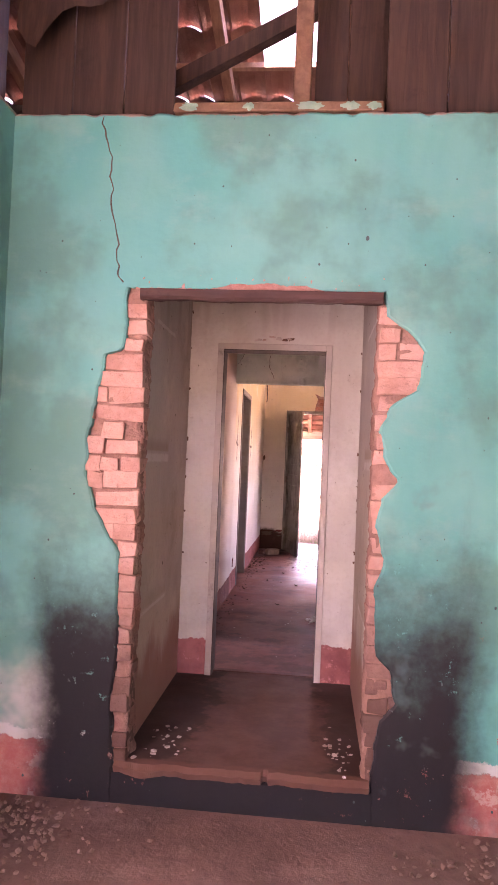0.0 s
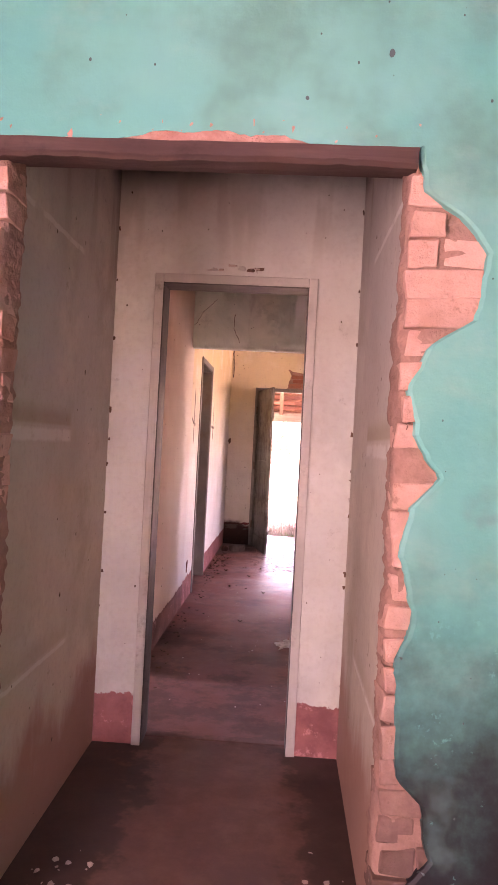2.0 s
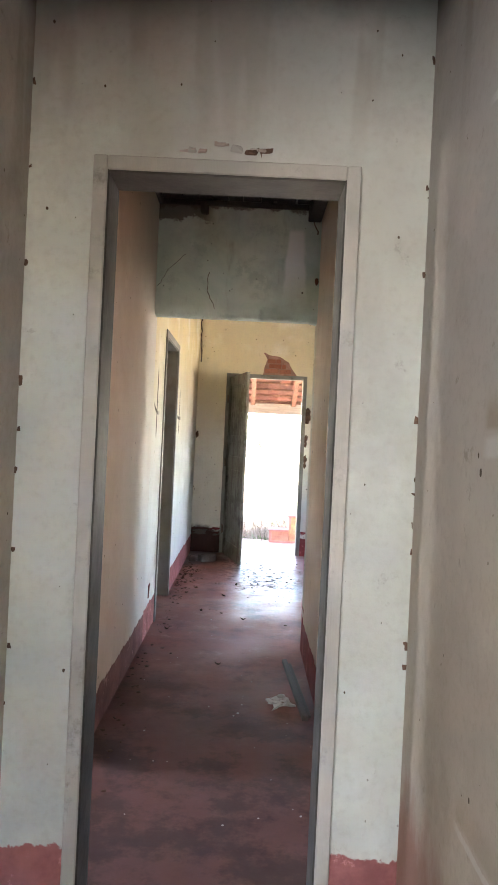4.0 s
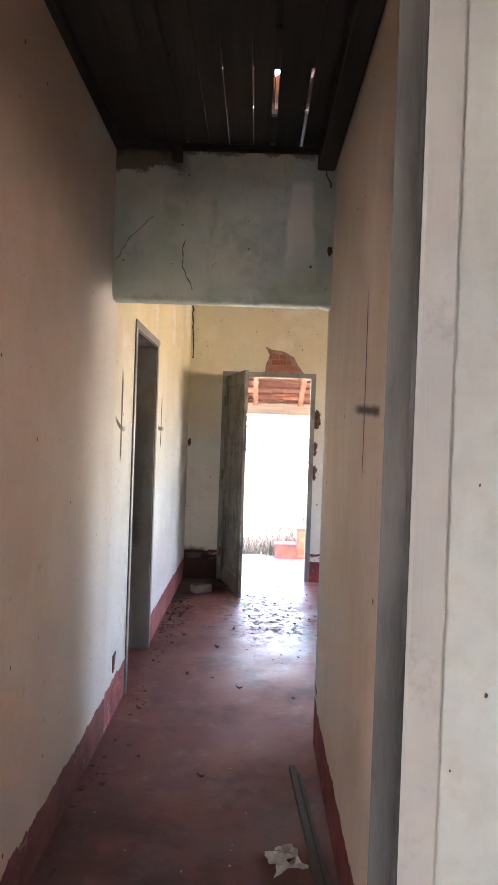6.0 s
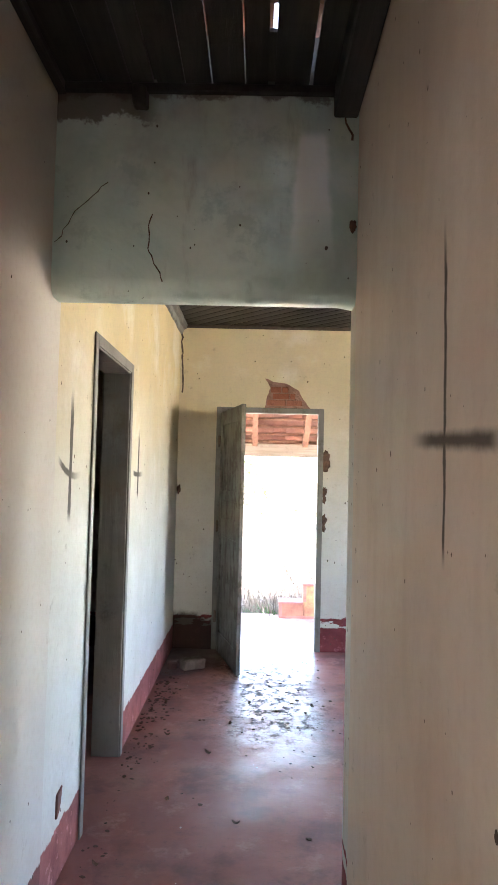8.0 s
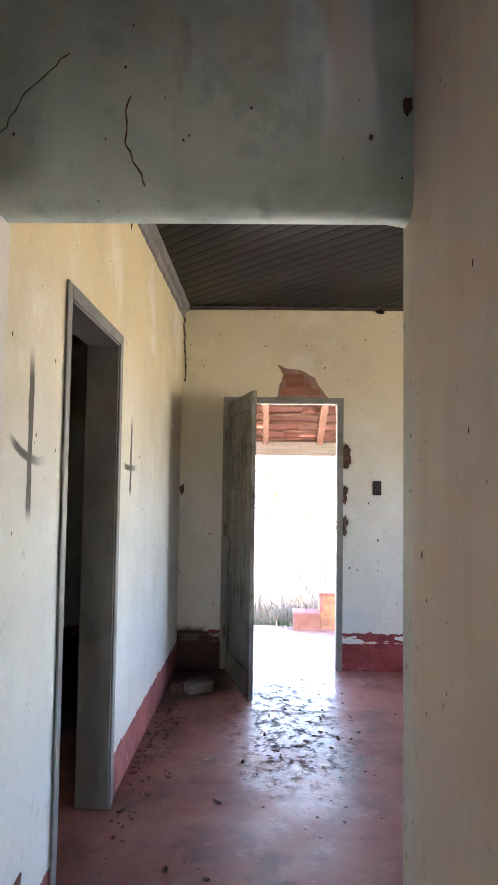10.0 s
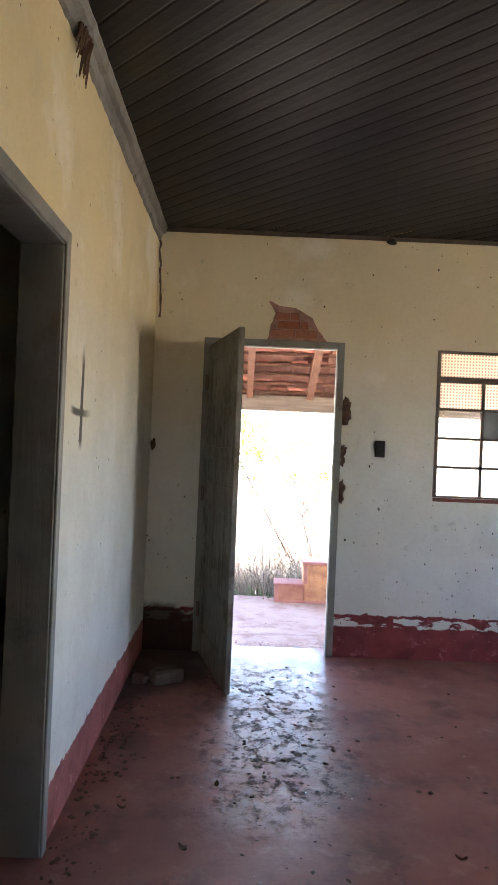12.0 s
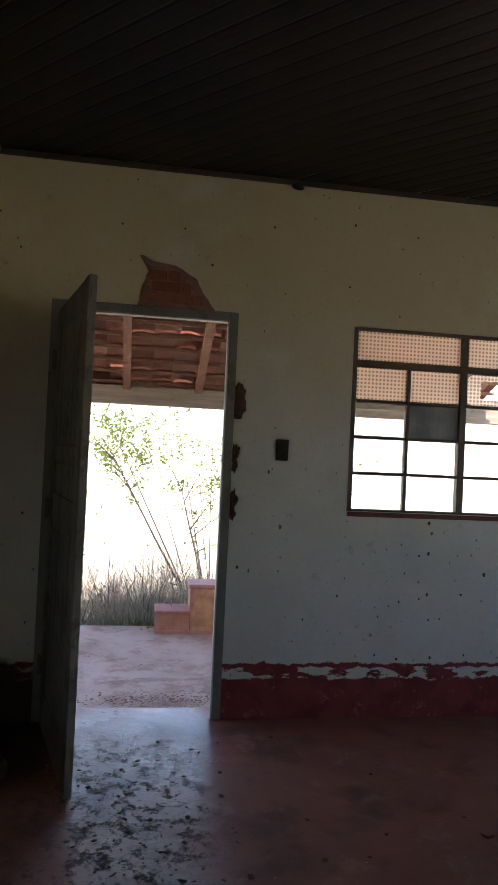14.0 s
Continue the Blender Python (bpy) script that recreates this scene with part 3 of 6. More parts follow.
M_PAPER = plain("crumpled_paper", (0.70, 0.68, 0.64), (0.52, 0.50, 0.46), 0.8, 20)
M_BLOCK = plain("grey_block", (0.17, 0.145, 0.125), (0.105, 0.085, 0.073), 0.9, 14, dist=0.008)
M_STEEL = plain("worn_steel", (0.30, 0.28, 0.25), (0.18, 0.12, 0.09), 0.5, 40, metal=0.6)
M_GLASS = glass_mat("clear_glass", (0.86, 0.88, 0.86), 0.04)
# peach tint: colour of the lit porch roof behind, put into the glass
M_PATTERN = glass_mat("dimpled_glass", (0.84, 0.68, 0.58), 0.42, 48)


# ---- building blocks ----
def mesh_of(bm, name, mat, smooth=False):
    me = bpy.data.meshes.new(name)
    bm.normal_update()
    bm.to_mesh(me)
    bm.free()
    me.materials.append(mat)
    if smooth:
        for p in me.polygons:
            p.use_smooth = True
    return me


def part(name, bm, mat, parent=None, label="", smooth=False):
    ob = new(name, mesh_of(bm, name, mat, smooth))
    if parent:
        ob.parent = parent
    if label:
        ob["label"] = label
    return ob


def thing(name, label, category, group="", at=(0, 0, 0), kind=""):
    ob = new(name)
    ob.empty_display_size = 0.1
    ob.location = at
    return tagged(ob, label, category, group, kind)


def box(bm, x0, x1, y0, y1, z0, z1, bevel=0.0, turn=None, jit=0.0):
    made = bmesh.ops.create_cube(bm, size=1.0)["verts"]
    for v in made:
        v.co = Vector((x0 + (v.co.x + 0.5) * (x1 - x0), y0 + (v.co.y + 0.5) * (y1 - y0), z0 + (v.co.z + 0.5) * (z1 - z0)))
        if jit:
            v.co += Vector([random.uniform(-jit, jit) for _ in range(3)])
    if bevel:
        edges = list({e for v in made for e in v.link_edges})
        made = list({v for f in bmesh.ops.bevel(bm, geom=edges, offset=bevel, segments=1, affect="EDGES")["faces"] for v in f.verts} | {v for v in made if v.is_valid})
    if turn:
        bmesh.ops.transform(bm, matrix=turn, verts=made)
    return made


def one_box(*a, **k):
    bm = bmesh.new()
    box(bm, *a, **k)
    return bm


def wall(name, axis, a, b, u0, u1, z0, z1, holes=(), mat=None, label="", other=None, caps=None):
    """A wall whose faces lie at a and b on the axis ('x' or 'y'), from u0 to u1 along the other one, with holes (u0, u1, z0, z1) through it.
    other: the material of the face at b."""
    us = sorted({u0, u1, *[min(max(q, u0), u1) for h in holes for q in h[:2]]})
    zs = sorted({z0, z1, *[min(max(q, z0), z1) for h in holes for q in h[2:]]})
    bm = bmesh.new()
    full = {}
    for i in range(len(us) - 1):
        for j in range(len(zs) - 1):
            cu, cz = (us[i] + us[i + 1]) / 2, (zs[j] + zs[j + 1]) / 2
            full[i, j] = not any(h[0] < cu < h[1] and h[2] < cz < h[3] for h in holes)
    seen = {}

    def vert(w, u, z):
        key = (w, round(u, 4), round(z, 4))
        if key not in seen:
            seen[key] = bm.verts.new((w, u, z) if axis == "x" else (u, w, z))
        return seen[key]

    for (i, j), solid in full.items():
        if not solid:
            continue
        p, q, r, s = us[i], us[i + 1], zs[j], zs[j + 1]
        bm.faces.new([vert(a, p, r), vert(a, q, r), vert(a, q, s), vert(a, p, s)])
        f = bm.faces.new([vert(b, p, s), vert(b, q, s), vert(b, q, r), vert(b, p, r)])
        f.material_index = 1 if other else 0
        for di, dj, e in ((-1, 0, (p, r, p, s)), (1, 0, (q, s, q, r)), (0, -1, (q, r, p, r)), (0, 1, (p, s, q, s))):
            if not full.get((i + di, j + dj), False):
                bm.faces.new([vert(a, *e[:2]), vert(a, *e[2:]), vert(b, *e[2:]), vert(b, *e[:2])])
    bmesh.ops.recalc_face_normals(bm, faces=bm.faces)
    ob = part(name, bm, mat)
    if other:
        ob.data.materials.append(other)
    return tagged(ob, label, "wall", kind="structure")


def ribbon(bm, pts, width, normal, thick=0.003):
    """A thin raised stroke along pts on a wall with that normal, with tapering ends."""
    n = Vector(normal)
    rows = []
    for i, p in enumerate(pts):
        p = Vector(p)
        d = (Vector(pts[min(i + 1, len(pts) - 1)]) - Vector(pts[max(i - 1, 0)])).normalized()
        side = d.cross(n).normalized()
        w = width(i / (len(pts) - 1)) / 2 if callable(width) else width / 2
        rows.append([bm.verts.new(p + side * w), bm.verts.new(p + side * w * 0.4 + n * thick), bm.verts.new(p - side * w * 0.4 + n * thick), bm.verts.new(p - side * w)])
    for r, s in zip(rows, rows[1:]):
        for k in range(3):
            bm.faces.new([r[k], r[k + 1], s[k + 1], s[k]])


def tube(bm, pts, radii, sides=6):
    rings = []
    for i, p in enumerate(pts):
        d = (Vector(pts[min(i + 1, len(pts) - 1)]) - Vector(pts[max(i - 1, 0)])).normalized()
        q = d.to_track_quat("Z", "Y")
        rings.append([bm.verts.new(Vector(p) + q @ Vector((math.cos(t) * radii[i], math.sin(t) * radii[i], 0))) for t in [2 * math.pi * k / sides for k in range(sides)]])
    for r, s in zip(rings, rings[1:]):
        for k in range(sides):
            bm.faces.new([r[k], r[(k + 1) % sides], s[(k + 1) % sides], s[k]])
    bm.faces.new(rings[0][::-1])
    bm.faces.new(rings[-1])


def interp(keys, q):
    return float(np.interp(q, [k[0] for k in keys], [k[1] for k in keys]))


# ---- floors and ground ----
def slab(name, x0, x1, y0, y1, z0, z1, mat, label):
    return tagged(part(name, one_box(x0, x1, y0, y1, z0, z1), mat), label, "floor", kind="structure")


def floors():
    slab("floor_green_room", WX, EX, -3.6, 2.96, -0.42, GF, M_EARTH, "dirty worn cement floor strewn with rubble")
    # inner floor with a broken front edge at the doorway
    bm = bmesh.new()
    box(bm, WX + 0.01, EX - 0.01, G2, 10.54, -0.42, 0.0)
    n = 130
    rows = []
    for i in range(n + 1):
        x = OL - 0.055 + (OR - OL + 0.09) * i / n
        e = G - 0.022 + 0.030 * noise.noise((x * 5, 0, 3)) + 0.012 * noise.noise((x * 19, 2, 0)) + 0.03 * (abs(x - 0.02) < 0.012)
        d = 0.016 * noise.noise((x * 7, 8, 1)) + 0.004 * noise.noise((x * 30, 8, 4))
        rows.append((bm.verts.new((x, G2 + 0.01, 0.026)), bm.verts.new((x, e + 0.03, 0.026 + d * 0.2)), bm.verts.new((x, e + abs(d), 0.010 + d)), bm.verts.new((x, e + 0.016 + d, -0.020 + d)), bm.verts.new((x, G + 0.006, -0.026 + d * 0.5))))
    for r, s in zip(rows, rows[1:]):
        for k in range(4):
            bm.faces.new([r[k], r[k + 1], s[k + 1], s[k]])
    box(bm, VL - 0.02, VR + 0.02, G2 - 0.1, W2B - 0.004, -0.3, 0.025)
    bmesh.ops.recalc_face_normals(bm, faces=bm.faces)
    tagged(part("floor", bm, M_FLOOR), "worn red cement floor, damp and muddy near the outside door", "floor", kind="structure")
    tagged(part("threshold", one_box(D2L - 0.02, D2R + 0.02, W2B - 0.05, W2B + 0.004, -0.01, 0.030, bevel=0.004), M_FLOOR), "low worn cement threshold in the inner doorway", "threshold", kind="structure")
    slab("porch_floor", WX, EX + 0.6, 10.541, 13.05, -0.43, -0.20, M_SLAB, "pale pinkish cement porch floor with cracks and dead leaves")
    bm = bmesh.new()
    bmesh.ops.create_grid(bm, x_segments=40, y_segments=40, size=1.0)
    for v in bm.verts:
        r = Vector((v.co.x, v.co.y))
        v.co = Vector((r.x * abs(r.x) * 900, 5 + r.y * abs(r.y) * 900, -0.40))
    tagged(part("ground", bm, M_GROUND), "dry ground with straw-coloured grass around the house", "ground", kind="structure")


# ---- walls ----
EDGE_L = [(-0.187, -0.623), (0.052, -0.628), (0.29, -0.647), (0.529, -0.623), (0.72, -0.638), (0.911, -0.642), (0.978, -0.69), (1.102, -0.757), (1.246, -0.799), (1.417, -0.799), (1.627, -0.757), (1.766, -0.733), (1.78, -0.661), (1.895, -0.647), (1.99, -0.661), (2.076, -0.642)]
EDGE_R = [(-0.187, 0.452), (0.08, 0.457), (0.271, 0.481), (0.348, 0.543), (0.481, 0.519), (0.539, 0.457), (0.816, 0.443), (0.94, 0.481), (1.074, 0.438), (1.188, 0.462), (1.265, 0.524), (1.36, 0.462), (1.484, 0.443), (1.589, 0.491), (1.647, 0.59), (1.799, 0.614), (1.876, 0.567), (1.952, 0.457), (2.076, 0.438)]


def plaster_side(keys, far, seed):
    bm = bmesh.new()
    rows = []
    n = 150
    for i in range(n + 1):
        z = GF + (2.056 - GF) * i / n
        e = interp(keys, z) + 0.010 * noise.noise((z * 14, seed, 0)) + 0.006 * noise.noise((z * 45, seed, 4))
        s = 1 if far < e else -1
        rows.append([bm.verts.new(c) for c in ((far, G, z), (e - s * 0.012, G, z), (e - s * 0.002, G + 0.006, z), (e, G + 0.03, z))])
    for r, s in zip(rows, rows[1:]):
        for k in range(3):
            bm.faces.new([r[k], r[k + 1], s[k + 1], s[k]])
    bmesh.ops.recalc_face_normals(bm, faces=bm.faces)
    return bm


def plaster_top():
    bm = bmesh.new()
    rows = []
    n = 260
    for i in range(n + 1):
        x = -1.20 + 3.60 * i / n
        inside = -0.65 < x < 0.44
        zb = 2.056
        if inside:
            zb = 2.049 + 0.030 * max(0, min(1, 3 - abs(x + 0.05) / 0.08)) * (0.7 + 0.8 * noise.noise((x * 9, 0, 2))) + 0.010 * abs(noise.noise((x * 30, 0, 0)))
        zt = 2.815 + 0.010 * noise.noise((x * 7, 1, 0)) - 0.022 * max(0, noise.noise((x * 16, 5, 0)))
        rows.append([bm.verts.new(c) for c in ((x, G + 0.03, zb + 0.004), (x, G, zb), (x, G, zt - 0.012), (x, G + 0.008, zt), (x, G + 0.06, zt + 0.01))])
    for r, s in zip(rows, rows[1:]):
        for k in range(4):
            bm.faces.new([r[k], r[k + 1], s[k + 1], s[k]])
    bmesh.ops.recalc_face_normals(bm, faces=bm.faces)
    return bm


def green_wall():
    core = wall("wall_green", "y", G + 0.032, G2, -1.33, 2.53, -0.4, 2.82, [(OL - 0.03, OR + 0.03, 0.0, 2.056)], M_MORTAR, "teal limewashed wall with broken plaster and soot round the doorway", other=M_VEST)
    part("plaster", plaster_side(EDGE_L, -1.20, 1.0), M_GREEN, core, "teal limewash, sooty at the foot")
    part("plaster", plaster_side(EDGE_R, 2.40, 2.0), M_GREEN, core, "teal limewash, sooty at the foot")
    part("plaster", plaster_top(), M_GREEN, core, "teal limewash with a crack")
    # foot of the wall under the doorway
    part("plaster", one_box(OL - 0.065, OR + 0.045, G, G + 0.03, GF, -0.02), M_GREEN, core, "soot-blackened foot of the wall")
    return core


def crack(name, pts, width, normal, wall_ob):
    bm = bmesh.new()
    fine = []
    for p, q in zip(pts, pts[1:]):
        for i in range(6):
            c = Vector(p).lerp(Vector(q), i / 6)
            fine.append(c + Vector((noise.noise(c * 25) * 0.016 * (abs(normal[0]) < 0.5), noise.noise(c * 25 + Vector((3, 3, 3))) * 0.012 * (abs(normal[1]) < 0.5), 0)))
    ribbon(bm, fine, lambda s: width * (0.6 + 0.6 * abs(math.sin(s * 17))), normal, 0.0015)
    return part(name, bm, M_CRACK, wall_ob, "dark hairline crack")


floors()
W_GREEN = green_wall()
GABLE = 4.40
wall("wall_green_left", "x", -1.33, -1.20, -3.6, G + 0.032, -0.4, 2.82, [(0.45, 1.65, 0.85, 2.05)], M_GREEN, "teal limewashed side wall of the ruined room with a window opening", other=M_GREEN)
wall("wall_green_right", "x", 2.40, 2.53, -3.6, G + 0.032, -0.4, 2.82, (), M_GREEN, "teal limewashed side wall of the ruined room", other=M_GREEN)
wall("wall_south", "y", -3.75, -3.6, WX, EX, -0.4, 2.95, [(-0.20, 0.40, GF, 2.05)], M_RAW, "plain rendered back wall with a wide doorway", other=M_RAW)
wall("wall_vestibule_left", "x", VL - 0.12, VL, G2, W2, 0, 2.95, (), M_VEST, "stained beige vestibule wall", other=M_VEST)
wall("wall_vestibule_right", "x", VR, VR + 0.12, G2, W2, 0, 2.95, (), M_VEST, "stained beige vestibule wall", other=M_VEST)
W_TWO = wall("wall_inner", "y", W2, W2B, WX + 0.15, EX, 0, 2.95, [(D2L - 0.03, D2R + 0.03, 0, D2T + 0.03)], M_WALL2, "grey-white washed wall with a pink dado and chipped corners", other=M_CORR)
W_CL = wall("wall_corridor_left", "x", CL - 0.14, CL, W2B, HB, 0, 2.95, [(4.30, 5.07, 0, 2.04)], M_RAW, "peach washed corridor wall with a dark red dado", other=M_CORR)
# the same upper yellow: warm bounced light put into the wall colour
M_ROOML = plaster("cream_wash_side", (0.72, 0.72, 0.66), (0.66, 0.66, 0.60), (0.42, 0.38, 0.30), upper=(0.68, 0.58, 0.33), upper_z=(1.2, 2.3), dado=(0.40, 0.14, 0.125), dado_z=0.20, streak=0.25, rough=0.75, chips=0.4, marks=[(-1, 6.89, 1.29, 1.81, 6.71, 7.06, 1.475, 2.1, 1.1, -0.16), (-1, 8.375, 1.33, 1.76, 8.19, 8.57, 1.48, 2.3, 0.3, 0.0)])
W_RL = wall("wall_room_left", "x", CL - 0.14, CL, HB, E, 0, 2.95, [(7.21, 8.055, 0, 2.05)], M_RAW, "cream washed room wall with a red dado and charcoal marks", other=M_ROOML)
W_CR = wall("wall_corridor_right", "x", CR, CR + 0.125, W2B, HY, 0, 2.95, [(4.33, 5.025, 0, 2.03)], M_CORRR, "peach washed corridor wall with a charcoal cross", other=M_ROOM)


def worn_header():
    """Plastered beam across the corridor, its lower edge rounded and knocked about."""
    bm = bmesh.new()
    rows = []
    for i in range(91):
        x = CL + (CR - CL) * i / 90
        w = 0.010 * noise.noise((x * 6, 1, 4)) + 0.006 * noise.noise((x * 25, 2, 1))
        chip = 0.022 * max(0, 1 - abs(x - 0.03) / 0.05) * (0.6 + noise.noise((x * 40, 0, 9)))
        sag = 0.009 * max(0, (x - CR + 0.05) / 0.05)
        prof = ((HY, 2.95), (HY, HZ + 0.06 + w), (HY + 0.004 + chip * 0.4, HZ + 0.028 + w + chip), (HY + 0.014 + chip, HZ + 0.008 + w * 0.5), (HY + 0.03, HZ + w * 0.3 - sag), (HB - 0.02, HZ - sag), (HB, HZ + 0.02), (HB, 2.95))
        rows.append([bm.verts.new((x, y, z)) for y, z in prof])
    for a, b in zip(rows, rows[1:]):
        for k in range(7):
            f = bm.faces.new([a[k], b[k], b[k + 1], a[k + 1]])
            f.smooth = 0 < k < 6
            f.material_index = 1 if k == 6 else 0
    ob = part("wall_header", bm, M_HEAD)
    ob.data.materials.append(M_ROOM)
    return tagged(ob, "grey-green plastered beam across the corridor, cracked", "wall", kind="structure")


W_HEAD = worn_header()
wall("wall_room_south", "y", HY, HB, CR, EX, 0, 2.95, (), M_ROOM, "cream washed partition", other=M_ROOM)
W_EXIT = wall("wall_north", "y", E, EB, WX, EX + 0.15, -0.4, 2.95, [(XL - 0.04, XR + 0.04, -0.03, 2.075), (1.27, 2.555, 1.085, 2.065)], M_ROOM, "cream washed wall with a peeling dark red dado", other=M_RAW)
wall("wall_rooms_left", "y", HB + 0.02, HB + 0.14, WX + 0.15, CL - 0.14, 0, 2.95, (), M_RAW, "plain partition")
# openings out of view, cut to let daylight into the side rooms
wall("wall_west", "x", WX, WX + 0.15, -3.6, E, -0.4, 2.95, [(0.3, 1.9, 0.7, 2.2), (4.9, 5.9, 1.0, 2.05)], M_RAW, "plain rendered outer wall with window openings")
wall("wall_east", "x", EX, EX + 0.15, -3.6, E, -0.4, 2.95, [(4.9, 5.9, 1.0, 2.05), (7.4, 8.8, 0.9, 2.05)], M_RAW, "plain rendered outer wall")


# ---- ceilings ----
def board_ceiling(name, x0, x1, y0, y1, z, width, gaps, mat, label, jit=0.0):
    """Boards along y with uneven gaps, in one mesh."""
    bm = bmesh.new()
    x = x0
    k = 0
    while x < x1 - 0.01:
        w = min(width * random.uniform(0.85, 1.12), x1 - x)
        g = gaps(k, x)
        box(bm, x, x + w - g, y0, y1, z + random.uniform(0, jit), z + 0.018 + random.uniform(0, jit))
        x += w
        k += 1
    return tagged(part(name, bm, mat), label, "ceiling", kind="structure")


def corridor_ceiling():
    bm = bmesh.new()
    xs = [CL - 0.04, -0.47, -0.37, -0.285, -0.19, -0.10, 0.01, 0.105, 0.232, 0.34, CR + 0.06]
    gap = [0.004, 0.003, 0.011, 0.003, 0.004, 0.004, 0.022, 0.013, 0.004, 0.004]
    ends = [6.62, 6.62, 6.62, 6.62, 6.62, 6.62, 6.62, 6.62, 6.62, 6.62]
    for a, b, g, e in zip(xs, xs[1:], gap, ends):
        box(bm, a + 0.001, b - g, W2B, e, ZC + random.uniform(0, 0.01), ZC + 0.02 + random.uniform(0, 0.008))
    # short laths that close parts of the wide gaps
    for x, y0, y1 in ((0.08, W2B, 5.52), (0.08, 5.66, 5.92), (0.08, 6.30, 6.62), (0.22, W2B, 5.88), (-0.30, W2B, 5.4), (-0.30, 5.85, 6.62)):
        box(bm, x - 0.01, x + 0.05, y0, y1, ZC + 0.022, ZC + 0.034)
    # added cover layer on top, blocks the sun through most of the gaps
    y = W2B
    while y < 5.72:
        w = random.uniform(0.2, 0.3)
        box(bm, CL - 0.05, CR + 0.05, y, y + w - 0.003, ZC + 0.045, ZC + 0.065)
        y += w
    tagged(part("ceiling_corridor", bm, M_CEIL), "soot-dark plank ceiling with gaps between the boards", "ceiling", kind="structure")


corridor_ceiling()
board_ceiling("ceiling_vestibule", VL - 0.05, VR + 0.05, G2 - 0.02, W2, 2.90, 0.14, lambda k, x: 0.012 if k == 4 else 0.003, M_CEIL, "dark plank ceiling of the vestibule")


def room_ceiling():
    """Narrow slats laid at an angle, with a rounded rib each."""
    bm = bmesh.new()
    ang = radians(43)
    d, p = Vector((-math.sin(ang), math.cos(ang))), Vector((math.cos(ang), math.sin(ang)))
    x0, x1, y0, y1 = CL - 0.05, EX + 0.05, HB - 0.05, E + 0.05
    c = Vector(((x0 + x1) / 2, (y0 + y1) / 2))
    pitch = 0.10
    n = int(8.0 / pitch)
    prof = [(0.0, 0.003), (0.004, 0.0025), (0.008, 0.0), (0.050, -0.0015), (0.092, 0.0), (0.096, 0.0025), (0.1, 0.003)]
    for i in range(-n // 2, n // 2):
        lift = random.uniform(-0.001, 0.001)
        o = c + p * i * pitch
        rows = []
        for t in (-5, 5):
            rows.append([bm.verts.new((o.x + d.x * t + p.x * s, o.y + d.y * t + p.y * s, ZR + h + lift * (h < 0.01))) for s, h in prof])
        for k in range(len(prof) - 1):
            bm.faces.new([rows[0][k], rows[0][k + 1], rows[1][k + 1], rows[1][k]])
    for co, no in (((x0, 0, 0), (-1, 0, 0)), ((x1, 0, 0), (1, 0, 0)), ((0, y0, 0), (0, -1, 0)), ((0, y1, 0), (0, 1, 0))):
        bmesh.ops.bisect_plane(bm, geom=list(bm.verts) + list(bm.edges) + list(bm.faces), plane_co=co, plane_no=no, clear_outer=True)
    box(bm, x0, x1, y0, y1, ZR + 0.05, ZR + 0.07)
    k = Mat("grey_slats", 0.5, spec=0.22)
    g = k.noise(2, 5, 0.7)
    k.color(k.mix(k.step(g, 0.3, 0.7), (0.021, 0.0185, 0.0155), (0.014, 0.012, 0.010)))
    k.bump(k.noise(20, 4), 0.003, 0.6)
    tagged(part("ceiling_room", bm, k.m), "dark grey slatted ceiling laid on the diagonal", "ceiling", kind="structure")


room_ceiling()


def flat_ceilings():
    for name, x0, x1, y0, y1 in (("ceiling_right_room", CR + 0.125, EX, W2B, HY), ("ceiling_left_room", WX + 0.15, CL - 0.14, W2B, HB + 0.02), ("ceiling_dark_room", WX + 0.15, CL - 0.14, HB + 0.14, E), ("ceiling_side", WX + 0.15, VL - 0.12, G2, W2), ("ceiling_side_right", VR + 0.12, EX, G2, W2), ("ceiling_far_left", WX + 0.15, -1.33, -3.6, G), ("ceiling_far_right", 2.53, EX, -3.6, G)):
        tagged(part(name, one_box(x0, x1, y0, y1, 2.90, 2.93), M_CEIL), "dark plank ceiling", "ceiling", kind="structure")
    for name, x0, x1, y0, y1 in (("wall_side_left", WX + 0.15, -1.33, G, G2), ("wall_side_right", 2.53, EX, G, G2)):
        tagged(part(name, one_box(x0, x1, y0, y1, -0.4, 2.95), M_RAW), "plain rendered wall", "wall", kind="structure")


flat_ceilings()


# ---- main roof ----
RIDGE_Y, RIDGE_Z, SN, SS = 3.60, 4.52, 0.212, 0.205


def roof_z(y):
    return RIDGE_Z - (y - RIDGE_Y) * SN if y > RIDGE_Y else RIDGE_Z - (RIDGE_Y - y) * SS


